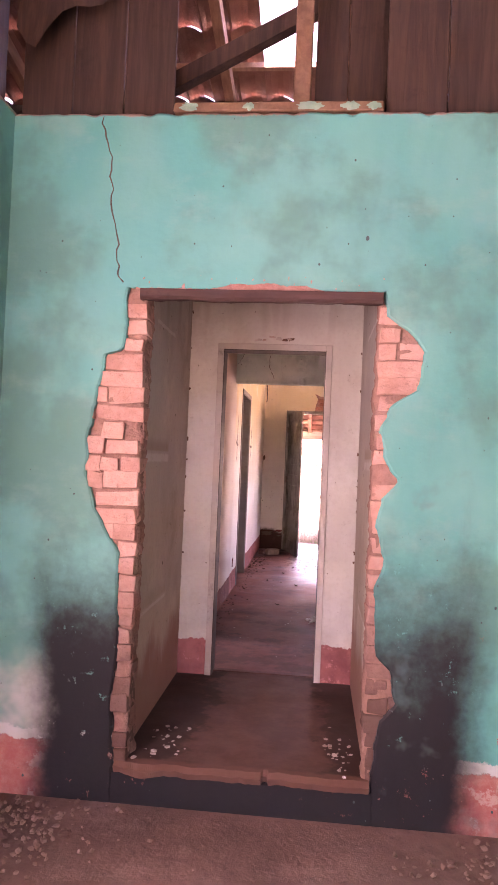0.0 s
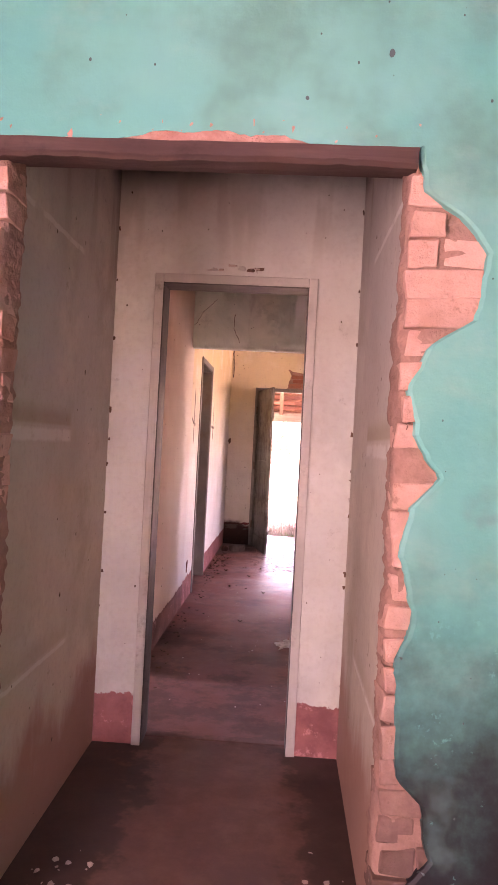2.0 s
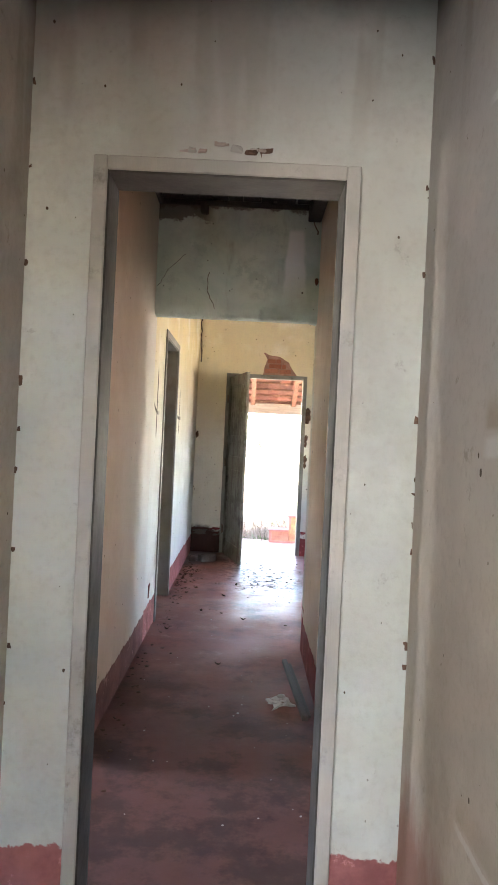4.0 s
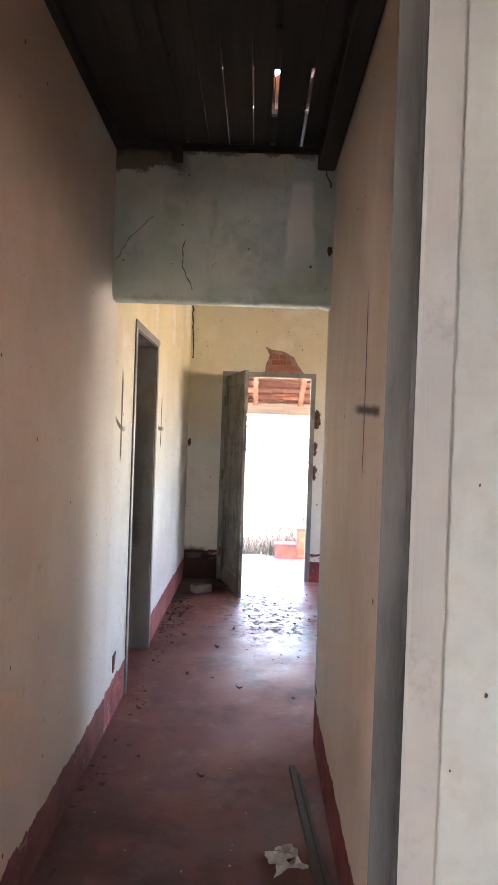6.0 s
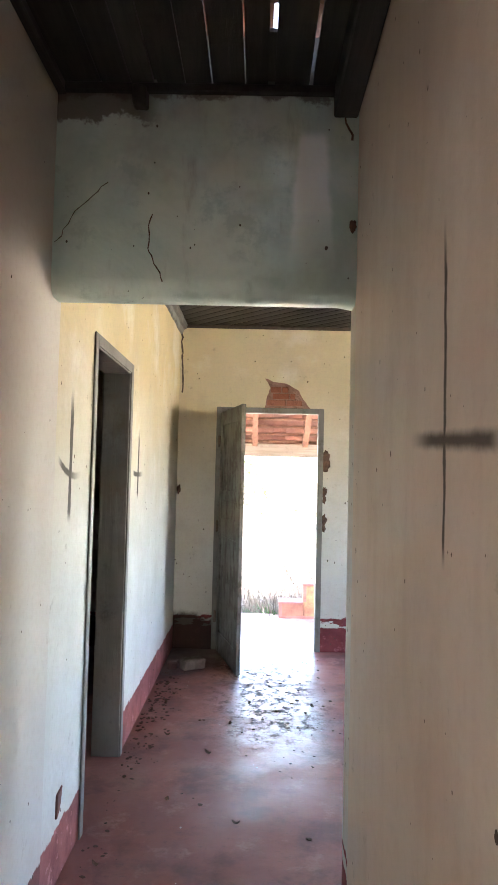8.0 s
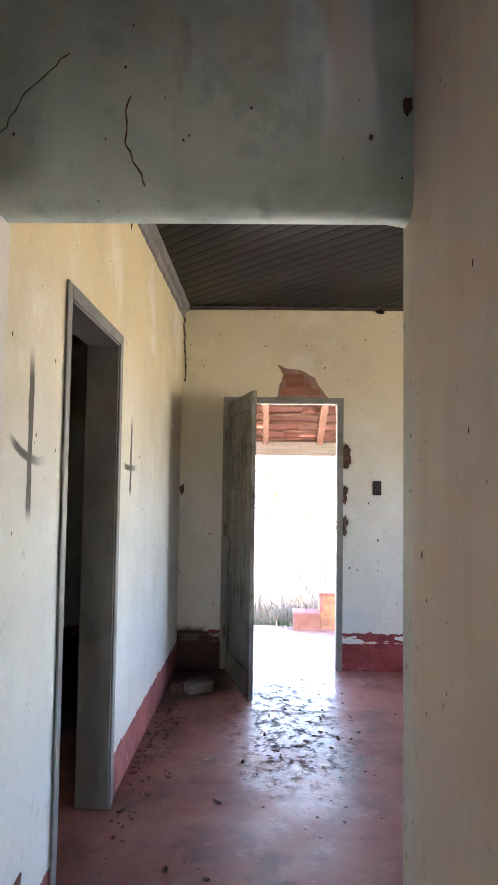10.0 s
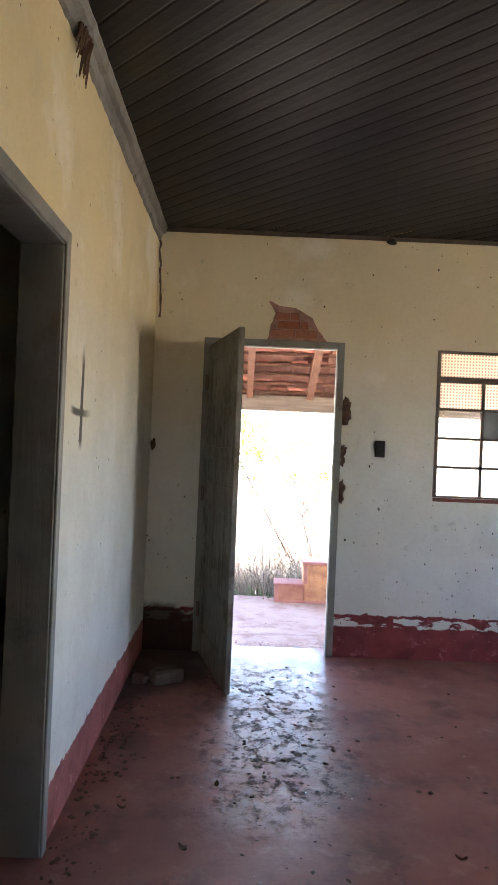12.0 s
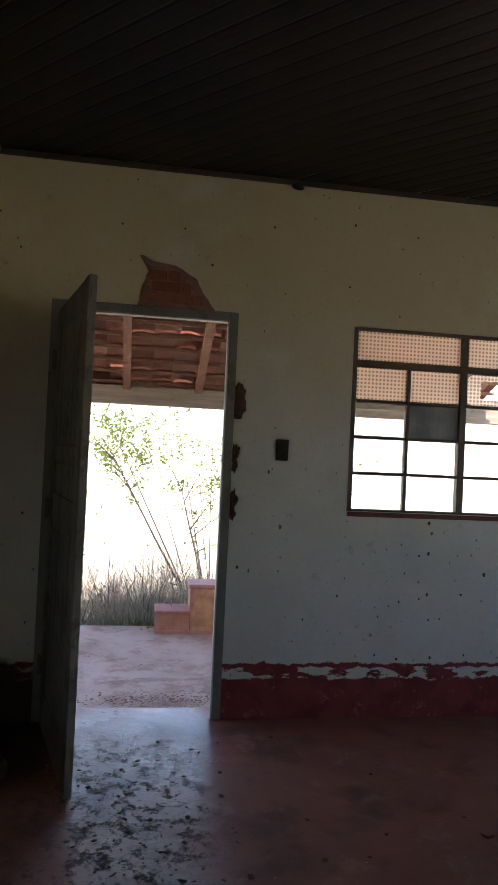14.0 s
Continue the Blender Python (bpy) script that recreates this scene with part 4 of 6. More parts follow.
def roof_rows(y_from, y_to, x0, x1, gone, rise=roof_z, pitch=0.21, run=0.34):
    """Rows of barrel tiles as curved strips that overlap like shingles, in one bmesh."""
    bm = bmesh.new()
    sgn = 1 if y_to > y_from else -1
    n = int(abs(y_to - y_from) / run)
    for r in range(n):
        ya, yb = y_from + sgn * r * run, y_from + sgn * (r + 1.12) * run
        za, zb = rise(ya) + 0.0, rise(yb) + 0.028
        x = x0
        while x < x1:
            if not gone(x + pitch / 2, (ya + yb) / 2):
                w, dz, sk = pitch * 1.06, random.uniform(-0.006, 0.006), random.uniform(-0.008, 0.008)
                lo, hi = [], []
                for k in range(6):
                    s = k / 5
                    h = 0.055 * math.sin(math.pi * s)
                    lo.append(bm.verts.new((x + w * s, ya, za + h + dz)))
                    hi.append(bm.verts.new((x + w * s + sk, yb, zb + h + dz)))
                for k in range(5):
                    bm.faces.new([lo[k], lo[k + 1], hi[k + 1], hi[k]])
            x += pitch
    return bm


def north_gone(x, y):
    return -0.42 < x < 0.02 and 3.95 < y < 5.0 or (0.02 < x < 0.26 and 7.2 < y < 7.8)


def south_gone(x, y):
    return -0.1 < x < 0.8 and -2.5 < y < -1.7


def main_roof():
    roof = thing("roof", "old clay-tile roof on rough rafters, partly fallen in", "roof", kind="structure")
    part("tiles", roof_rows(RIDGE_Y, 10.7, WX - 0.3, EX + 0.4, north_gone), M_TILE, roof, "weathered orange clay tiles")
    part("tiles", roof_rows(RIDGE_Y, -3.9, WX - 0.3, EX + 0.4, south_gone), M_TILE, roof, "weathered orange clay tiles, fallen in")
    for x in [WX + 0.1 + 0.78 * i for i in range(11)]:
        for y0, y1 in ((RIDGE_Y, 10.6), (RIDGE_Y, -3.8)):
            bm = bmesh.new()
            z0, z1 = roof_z(y0) - 0.05, roof_z(y1) - 0.05
            rows = [[bm.verts.new((x + dx, y, z + dz)) for dx, dz in ((-0.035, 0), (0.035, 0), (0.035, -0.11), (-0.035, -0.11))] for y, z in ((y0, z0), (y1, z1))]
            for k in range(4):
                bm.faces.new([rows[0][k], rows[0][(k + 1) % 4], rows[1][(k + 1) % 4], rows[1][k]])
            bm.faces.new(rows[0]), bm.faces.new(rows[1][::-1])
            bmesh.ops.recalc_face_normals(bm, faces=bm.faces)
            part("rafter", bm, M_RAFTER, roof)
    for y in (1.2, 2.0, 3.55, 4.05, 4.9, 5.6, 6.4, 7.4, 8.6, 9.8):
        z = roof_z(y)
        part("batten", one_box(WX - 0.2, EX + 0.3, y - 0.025, y + 0.025, z - 0.045, z - 0.008), M_RAFTER, roof)
    # ridge strip closes the joint
    part("ridge", one_box(WX - 0.3, EX + 0.4, RIDGE_Y - 0.14, RIDGE_Y + 0.14, RIDGE_Z + 0.01, RIDGE_Z + 0.07, bevel=0.025), M_TILE, roof)
    # loose slipped rafter, post and fallen tiles behind the board partition
    bm = bmesh.new()
    box(bm, -0.04, 0.04, -0.035, 0.035, 0, 1.6, turn=Matrix.Translation((-0.62, 3.25, 3.18)) @ Matrix.Rotation(radians(62), 4, "Y"))
    part("slipped_rafter", bm, M_BOARD, roof, "dark slipped rafter")
    # added boards that stand for the dark roof opening right of the post
    for a, b in ((0.108, 0.262), (0.268, 0.47)):
        part("hanging_board", one_box(a, b, 3.20, 3.22, 2.96, 4.28, bevel=0.003), M_BOARD, roof, "added dark board standing for the unlit gap behind the post")
    part("post", one_box(0.015, 0.095, 3.0, 3.08, 2.95, roof_z(3.04) - 0.05, bevel=0.006), M_RAFTER, roof, "reddish wooden post")
    return roof


main_roof()


def gables():
    for name, x0, x1 in (("wall_gable_west", WX, WX + 0.15), ("wall_gable_east", EX, EX + 0.15)):
        bm = bmesh.new()
        prof = [(-3.7, 2.95), (10.5, 2.95), (RIDGE_Y, RIDGE_Z + 0.02)]
        a, b = [bm.verts.new((x0, y, z)) for y, z in prof], [bm.verts.new((x1, y, z)) for y, z in prof]
        bm.faces.new(a), bm.faces.new(b[::-1])
        for k in range(3):
            bm.faces.new([a[k], a[(k + 1) % 3], b[(k + 1) % 3], b[k]])
        bmesh.ops.recalc_face_normals(bm, faces=bm.faces)
        tagged(part(name, bm, M_RAW), "plain rendered gable", "wall", kind="structure")


gables()


# ---- the ruined green room ----
def board_partition():
    """Upright boards on top of the wall, with a gap where boards are gone."""
    ob = thing("board_partition", "dark vertical boards above the wall, stained, with boards missing", "wood partition", at=(0, G + 0.05, 2.822))
    x = -1.195
    while x < 2.38:
        w = random.choice((0.19, 0.235, 0.26, 0.21))
        if x < -0.47 and x + w > -0.50:
            w = -0.497 - x
        if -0.50 <= x < 0.419:
            x = 0.42
            continue
        top = 1.0 + random.uniform(-0.01, 0.01)
        y = random.uniform(-0.004, 0.004)
        if w > 0.02:
            part("board", one_box(x + 0.003, min(x + w, 2.38) - 0.003, y, y + 0.02, 0.004, top, bevel=0.003), M_BOARD, ob)
        x += w
    # rough plate exposed in the gap, with flakes of the wash left on it
    plate = part("plate", one_box(-0.49, 0.415, -0.045, 0.06, 0.004, 0.046, bevel=0.006, jit=0.005), M_RAFTER, ob, "rough reddish timber plate")
    for x, w in ((-0.42, 0.035), (-0.16, 0.02), (0.10, 0.045), (0.27, 0.03), (0.37, 0.025)):
        bm = bmesh.new()
        bmesh.ops.create_icosphere(bm, subdivisions=3, radius=1.0)
        for v in bm.verts:
            g = 1 + 0.9 * noise.noise(v.co * 2.1 + Vector((x * 40, 0, 0)))
            v.co = Vector((x + v.co.x * w * g, -0.048 + v.co.y * 0.003, 0.020 + v.co.z * 0.016 * g))
        part("paint_flake", bm, M_TEAL, plate, "flake of teal wash")
    return ob


board_partition()
for x0 in (-1.295, 2.43):
    tagged(part("wall_boarding", one_box(x0, x0 + 0.03, -3.6, G + 0.03, 2.82, 3.65), M_BOARD), "dark boards above the side wall", "wall", kind="structure")
# torn flap of hanging sheeting under the roof
bm = bmesh.new()
rows = []
for i in range(9):
    u = i / 8
    rows.append([bm.verts.new((-1.18 + 0.42 * u, G - 0.02 - 0.04 * math.sin(u * 5) - 0.05 * v, 3.55 - v * (0.50 - 0.36 * abs(u - 0.22) ** 0.8) + 0.03 * math.sin(u * 9 + v * 3))) for v in (0, 0.35, 0.7, 1.0)])
for r, s in zip(rows, rows[1:]):
    for k in range(3):
        bm.faces.new([r[k], r[k + 1], s[k + 1], s[k]])
tagged(part("hanging_sheet", bm, M_BOARD, smooth=True), "torn brown sheet hanging from the roof over the boards", "sheet")

bm = bmesh.new()
rows = []
for i in range(41):
    x = OL - 0.03 + (OR - OL + 0.05) * i / 40
    lo = OT + 0.002 + 0.006 * noise.noise((x * 6, 0, 5)) + 0.005 * noise.noise((x * 22, 1, 5))
    f = G - 0.016 + 0.006 * noise.noise((x * 9, 3, 1))
    rows.append([bm.verts.new(c) for c in ((x, f, 2.046), (x, f, lo + 0.010), (x, f + 0.012, lo), (x, G + 0.055, lo + 0.004), (x, G + 0.06, 2.046))])
for a, b in zip(rows, rows[1:]):
    for k in range(5):
        bm.faces.new([a[k], b[k], b[(k + 1) % 5], a[(k + 1) % 5]])
bm.faces.new(rows[0]), bm.faces.new(rows[-1][::-1])
bmesh.ops.recalc_face_normals(bm, faces=bm.faces)
box(bm, OL - 0.03, OR + 0.02, G + 0.064, G2 - 0.004, 2.030, 2.052, bevel=0.004)
tagged(part("lintel", bm, M_LINTEL), "dark reddish wooden lintel over the broken doorway", "lintel", kind="structure")
crack("crack", [(-0.80, G - 0.001, 2.80), (-0.757, G - 0.001, 2.62), (-0.747, G - 0.001, 2.45), (-0.714, G - 0.001, 2.26), (-0.70, G - 0.001, 2.12), (-0.672, G - 0.001, 2.062)], 0.0062, (0, -1, 0), W_GREEN)


def void(side, z):
    """Depth of the course that has fallen out on each side of the opening, 0 to 1."""
    return max(0.0, min(1.0, 2.6 - abs(z - (1.70 if side > 0 else 1.648)) / 0.012))


def jamb_bricks():
    """Rough brick ends laid bare on both sides of the opening, uneven, chipped and some fallen out."""
    course, h = 0.0735, 0.071
    for side in (-1, 1):
        keys, inner = (EDGE_L, OL) if side < 0 else (EDGE_R, OR)
        for c in range(30):
            z = 0.006 + c * course
            if z + h > 2.05:
                break
            reach = abs(interp(keys, z + h / 2) - inner) + 0.06
            at = random.uniform(0.0, 0.020)
            step = 0
            while at < reach:
                ln = random.choice((0.09, 0.15, 0.20, 0.21)) * random.uniform(0.9, 1.08)
                deep = random.uniform(-0.006, 0.012)
                if void(side, z + h / 2) > 0.3 and step:
                    deep += 0.05
                if random.random() < (0.12 if step else 0.05):
                    deep += random.uniform(0.012, 0.03)
                xa, xb = inner + side * at, inner + side * (at + ln - random.uniform(0.004, 0.012))
                # the first brick reaches through the wall, the rest are faces
                yb = G2 - random.uniform(0.01, 0.04) if step == 0 else G + 0.10
                lift = random.uniform(-0.004, 0.004)
                tip = Matrix.Rotation(radians(random.uniform(-2.5, 2.5)), 4, "Y")
                mid = Matrix.Translation(((xa + xb) / 2, G, z))
                bm = one_box(min(xa, xb), max(xa, xb), G + 0.010 + deep, yb, z + lift, z + lift + h * random.uniform(0.86, 1.05), bevel=random.uniform(0.002, 0.004), jit=0.007, turn=mid @ tip @ mid.inverted())
                bmesh.ops.subdivide_edges(bm, edges=[e for e in bm.edges if e.calc_length() > 0.03], cuts=2, use_grid_fill=True)
                for v in bm.verts:
                    q = v.co * 30
                    v.co += Vector((noise.noise(q), noise.noise(q + Vector((7, 0, 0))), noise.noise(q + Vector((0, 7, 0))))) * 0.0032
                    v.co.y = max(v.co.y, G + 0.003)
                part("brick", bm, M_BRICK, W_GREEN)
                at += ln
                step += 1


def jamb_fill():
    """Crumbled mortar between and behind the brick ends, and along the top of the opening."""
    for side, inner, keys in ((-1, OL, EDGE_L), (1, OR, EDGE_R)):
        bm = bmesh.new()
        rows = []
        for i in range(261):
            z = 0.02 + 2.01 * i / 260
            row = []
            edge = interp(keys, z)
            for j in range(12):
                if j < 7:
                    y = G2 + 0.004 - (G2 - G - 0.029) * j / 6
                    x = inner
                else:
                    y = G + 0.027 + 0.05 * void(side, z) * (j > 7) * (0.7 + 0.5 * noise.noise((j * 1.7, z * 20, 1)))
                    x = inner + (edge + side * 0.03 - inner) * (j - 6) / 5
                p = Vector((x * 14, y * 14, z * 14))
                d = 0.012 * noise.noise(p * 0.8) + 0.008 * noise.noise(p * 2.7) + 0.004 * noise.noise(p * 7)
                row.append(bm.verts.new((x + side * ((0.004 if 0 < j < 6 else 0.011) + d) * (j < 8), y - d * (j >= 6) * 0.7, z)))
            rows.append(row)
        for a, b in zip(rows, rows[1:]):
            for j in range(11):
                bm.faces.new([a[j], a[j + 1], b[j + 1], b[j]])
        bmesh.ops.recalc_face_normals(bm, faces=bm.faces)
        part("mortar", bm, M_MORTAR, W_GREEN, "crumbled pink mortar", True)
    bm = bmesh.new()
    rows = []
    for i in range(91):
        x = -0.62 + 1.06 * i / 90
        rows.append([bm.verts.new((x, G + 0.002 + 0.006 * noise.noise((x * 40, j, 0)), 2.045 + 0.016 * j + 0.004 * noise.noise((x * 30, j, 2)))) for j in range(5)])
    for a, b in zip(rows, rows[1:]):
        for j in range(4):
            bm.faces.new([a[j], b[j], b[j + 1], a[j + 1]])
    part("mortar", bm, M_PINK, W_GREEN, "bare pink render above the lintel", True)


jamb_fill()


# ---- door frames ----
def door_frame(name, axis, a, b, u0, u1, top, mat, label, casing=0.045, face=(True, False), depth=0.012, jamb=0.03, sill=0.0, lining=None, over=None):
    """A wooden lining through the wall from a to b, clear opening u0..u1 and top, with flat casings on the chosen faces."""
    ob = thing(name, label, "door frame", kind="structure")

    def piece(nm, p, q, r, s, t, u, own=None, **k):
        bm = one_box(p, q, r, s, t, u, **k) if axis == "y" else one_box(r, s, p, q, t, u, **k)
        return part(nm, bm, own or mat, ob)

    piece("jamb", u0 - jamb, u0, a - 0.003, b + 0.003, sill, top, lining, bevel=0.003)
    piece("jamb", u1, u1 + jamb, a - 0.003, b + 0.003, sill, top, lining, bevel=0.003)
    piece("head", u0 - jamb, u1 + jamb, a - 0.003, b + 0.003, top, top + jamb, over or lining, bevel=0.003)
    for on, w0, w1 in ((face[0], a - depth, a - 0.003), (face[1], b + 0.003, b + depth)):
        if on:
            piece("casing", u0 - casing, u0 - 0.004, w0, w1, sill, top + casing, bevel=0.003)
            piece("casing", u1 + 0.004, u1 + casing, w0, w1, sill, top + casing, bevel=0.003)
            piece("casing", u0 - 0.004, u1 + 0.004, w0, w1, top + 0.004, top + casing, bevel=0.003)
    return ob


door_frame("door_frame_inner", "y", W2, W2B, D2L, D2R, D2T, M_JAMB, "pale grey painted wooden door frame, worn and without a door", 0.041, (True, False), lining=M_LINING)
door_frame("door_frame_left", "x", CL - 0.14, CL, 4.33, 5.04, 2.01, M_JAMBG, "grey painted wooden door frame with no door", 0.055, (False, True))
door_frame("door_frame_dark_room", "x", CL - 0.14, CL, 7.24, 8.025, 2.02, M_JAMBG, "dark grey painted wooden door frame of an unlit room", 0.055, (False, True))
# over: the head is near-black, with the shade under it painted in
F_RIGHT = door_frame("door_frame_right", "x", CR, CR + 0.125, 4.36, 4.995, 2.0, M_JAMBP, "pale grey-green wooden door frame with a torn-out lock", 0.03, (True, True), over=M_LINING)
part("door_stop", one_box(CR + 0.095, CR + 0.125, 4.977, 4.994, 0, 2.0, bevel=0.002), M_JAMBP, F_RIGHT)
for x, z, w, h, own in ((0.505, 1.70, 0.016, 0.040, M_EARTHY), (0.497, 1.725, 0.010, 0.014, M_STEEL), (0.508, 1.672, 0.013, 0.013, M_RUST), (0.512, 1.742, 0.010, 0.010, M_RUST)):
    bm = bmesh.new()
    bmesh.ops.create_icosphere(bm, subdivisions=2, radius=1.0)
    for v in bm.verts:
        g = 0.8 + 0.5 * noise.noise(v.co * 2.4 + Vector((z * 31, x * 17, 0)))
        v.co = Vector((x + max(-1, min(1, v.co.x * 1.4)) * w * g, 4.977 + v.co.y * 0.008 * g, z + max(-1, min(1, v.co.z * 1.3)) * h * g))
    part("lock_remains", bm, own, F_RIGHT, "splintered rusty remains of the lock")
for x, z, w, h in ((0.41, 1.335, 0.008, 0.004), (0.455, 1.265, 0.006, 0.006), (0.472, 1.235, 0.003, 0.005), (0.470, 1.20, 0.005, 0.005), (0.43, 1.60, 0.004, 0.008), (0.44, 0.74, 0.004, 0.005)):
    part("paint_chip", one_box(x - w * 0.6, x + w * 0.6, 4.9925, 4.9965, z - h * 0.6, z + h * 0.6, bevel=0.001, jit=0.0015), M_CRACK, F_RIGHT, "dark chip in the paint")
for z in (1.66, 1.74):
    part("torn_wood", one_box(CR + 0.10, CR + 0.126, 4.974, 4.980, z - 0.006, z + 0.006, bevel=0.001, jit=0.004), M_EARTHY, F_RIGHT, "splintered wood")
F_EXIT = door_frame("door_frame_outside", "y", E, E + 0.045, XL, XR, 2.035, M_JAMBG, "weathered grey-green wooden frame of the outside door", 0.05, (True, False), jamb=0.037)
for z, w, d in ((1.63, 0.045, 0.075), (1.36, 0.018, 0.04), (1.30, 0.014, 0.03), (1.12, 0.02, 0.05), (1.05, 0.014, 0.03)):
    bm = bmesh.new()
    bmesh.ops.create_icosphere(bm, subdivisions=3, radius=1.0)
    for v in bm.verts:
        g = 1 + 0.75 * noise.noise(v.co * 2.2 + Vector((z * 7, 0, 0))) + 0.35 * noise.noise(v.co * 6)
        v.co = Vector((XR + 0.066 + v.co.x * w * g, E - 0.003 + v.co.y * 0.009 * g, z + v.co.z * d * g))
    part("broken_plaster", bm, M_EARTHY, F_EXIT, "knocked-out hole at the lock side", True)

for i in range(9):
    x, z = -0.20 + 0.026 * i + random.uniform(-0.01, 0.01), 2.048 + random.uniform(0, 0.022)
    part("loose_plaster", one_box(x - random.uniform(0.008, 0.022), x + random.uniform(0.008, 0.022), W2 - 0.005, W2 + 0.002, z, z + random.uniform(0.006, 0.018), bevel=0.002, jit=0.005), random.choice((M_CHIP, M_EARTHY, M_JAMB)), W_TWO, "scraped plaster over the door head")
for x, s in ((VL, 1), (VR, -1)):
    for z in (0.62, 0.83, 1.02, 1.13, 1.22, 1.46, 1.71, 1.93, 2.2):
        z += random.uniform(-0.14, 0.14)
        a, b = x, x + s * random.uniform(0.003, 0.012)
        part("knocked_corner", one_box(min(a, b), max(a, b), W2 - 0.003, W2 + 0.002, z, z + random.uniform(0.006, 0.024), bevel=0.001, jit=0.004), M_EARTHY, W_TWO, "dark chip in the plaster corner")


# ---- outside door ----
def door_leaf():
    """Ledged panel door: stiles and rails with upright tongued boards, swung inwards."""
    W, Hh, T = 0.81, 2.03, 0.034
    ob = thing("door_leaf", "weathered grey wooden panel door standing open inwards", "door", at=(XL + 0.004, E - 0.012, 0.003))
    dx, dy = -0.022 - XL, 9.532 - E
    ob.rotation_euler = (0, 0, math.atan2(dy, dx))
    for x0, x1 in ((0.0, 0.10), (W - 0.10, W)):
        part("stile", one_box(x0, x1, -T / 2, T / 2, 0, Hh, bevel=0.004), M_LEAF, ob)
    for z0, z1 in ((0.0, 0.17), (0.98, 1.13), (1.28, 1.36), (Hh - 0.12, Hh)):
        part("rail", one_box(0.10, W - 0.10, -T / 2 + 0.002, T / 2 - 0.002, z0, z1, bevel=0.004), M_LEAF, ob)
    for z0, z1 in ((0.17, 0.98), (1.13, 1.28), (1.36, Hh - 0.12)):
        n = 6
        for i in range(n):
            a = 0.10 + (W - 0.20) * i / n
            part("panel_board", one_box(a + 0.002, a + (W - 0.20) / n - 0.002, -0.010, 0.010, z0, z1, bevel=0.004), M_LEAF, ob)
    for z in (0.28, 1.05, 1.78):
        bm = bmesh.new()
        box(bm, -0.012, 0.012, -T / 2 - 0.012, -T / 2, z - 0.045, z + 0.045, bevel=0.003)
        bmesh.ops.create_cone(bm, cap_ends=True, segments=10, radius1=0.008, radius2=0.008, depth=0.1, matrix=Matrix.Translation((-0.006, -T / 2 - 0.012, z)))
        part("hinge", bm, M_IRON, ob, "rusty hinge")
    bm = bmesh.new()
    box(bm, W - 0.075, W - 0.03, T / 2, T / 2 + 0.006, 0.98, 1.16, bevel=0.002)
    part("lock_plate", bm, M_STEEL, ob, "worn lock plate")
    bm = bmesh.new()
    tube(bm, [(0.03, T / 2 + 0.02, 0.08), (0.03, T / 2 + 0.02, 0.5)], [0.005, 0.005], 8)
    bmesh.ops.create_icosphere(bm, subdivisions=2, radius=0.02, matrix=Matrix.Translation((0.03, T / 2 + 0.024, 0.07)))
    part("floor_bolt", bm, M_STEEL, ob, "pale floor bolt")
    return ob


door_leaf()


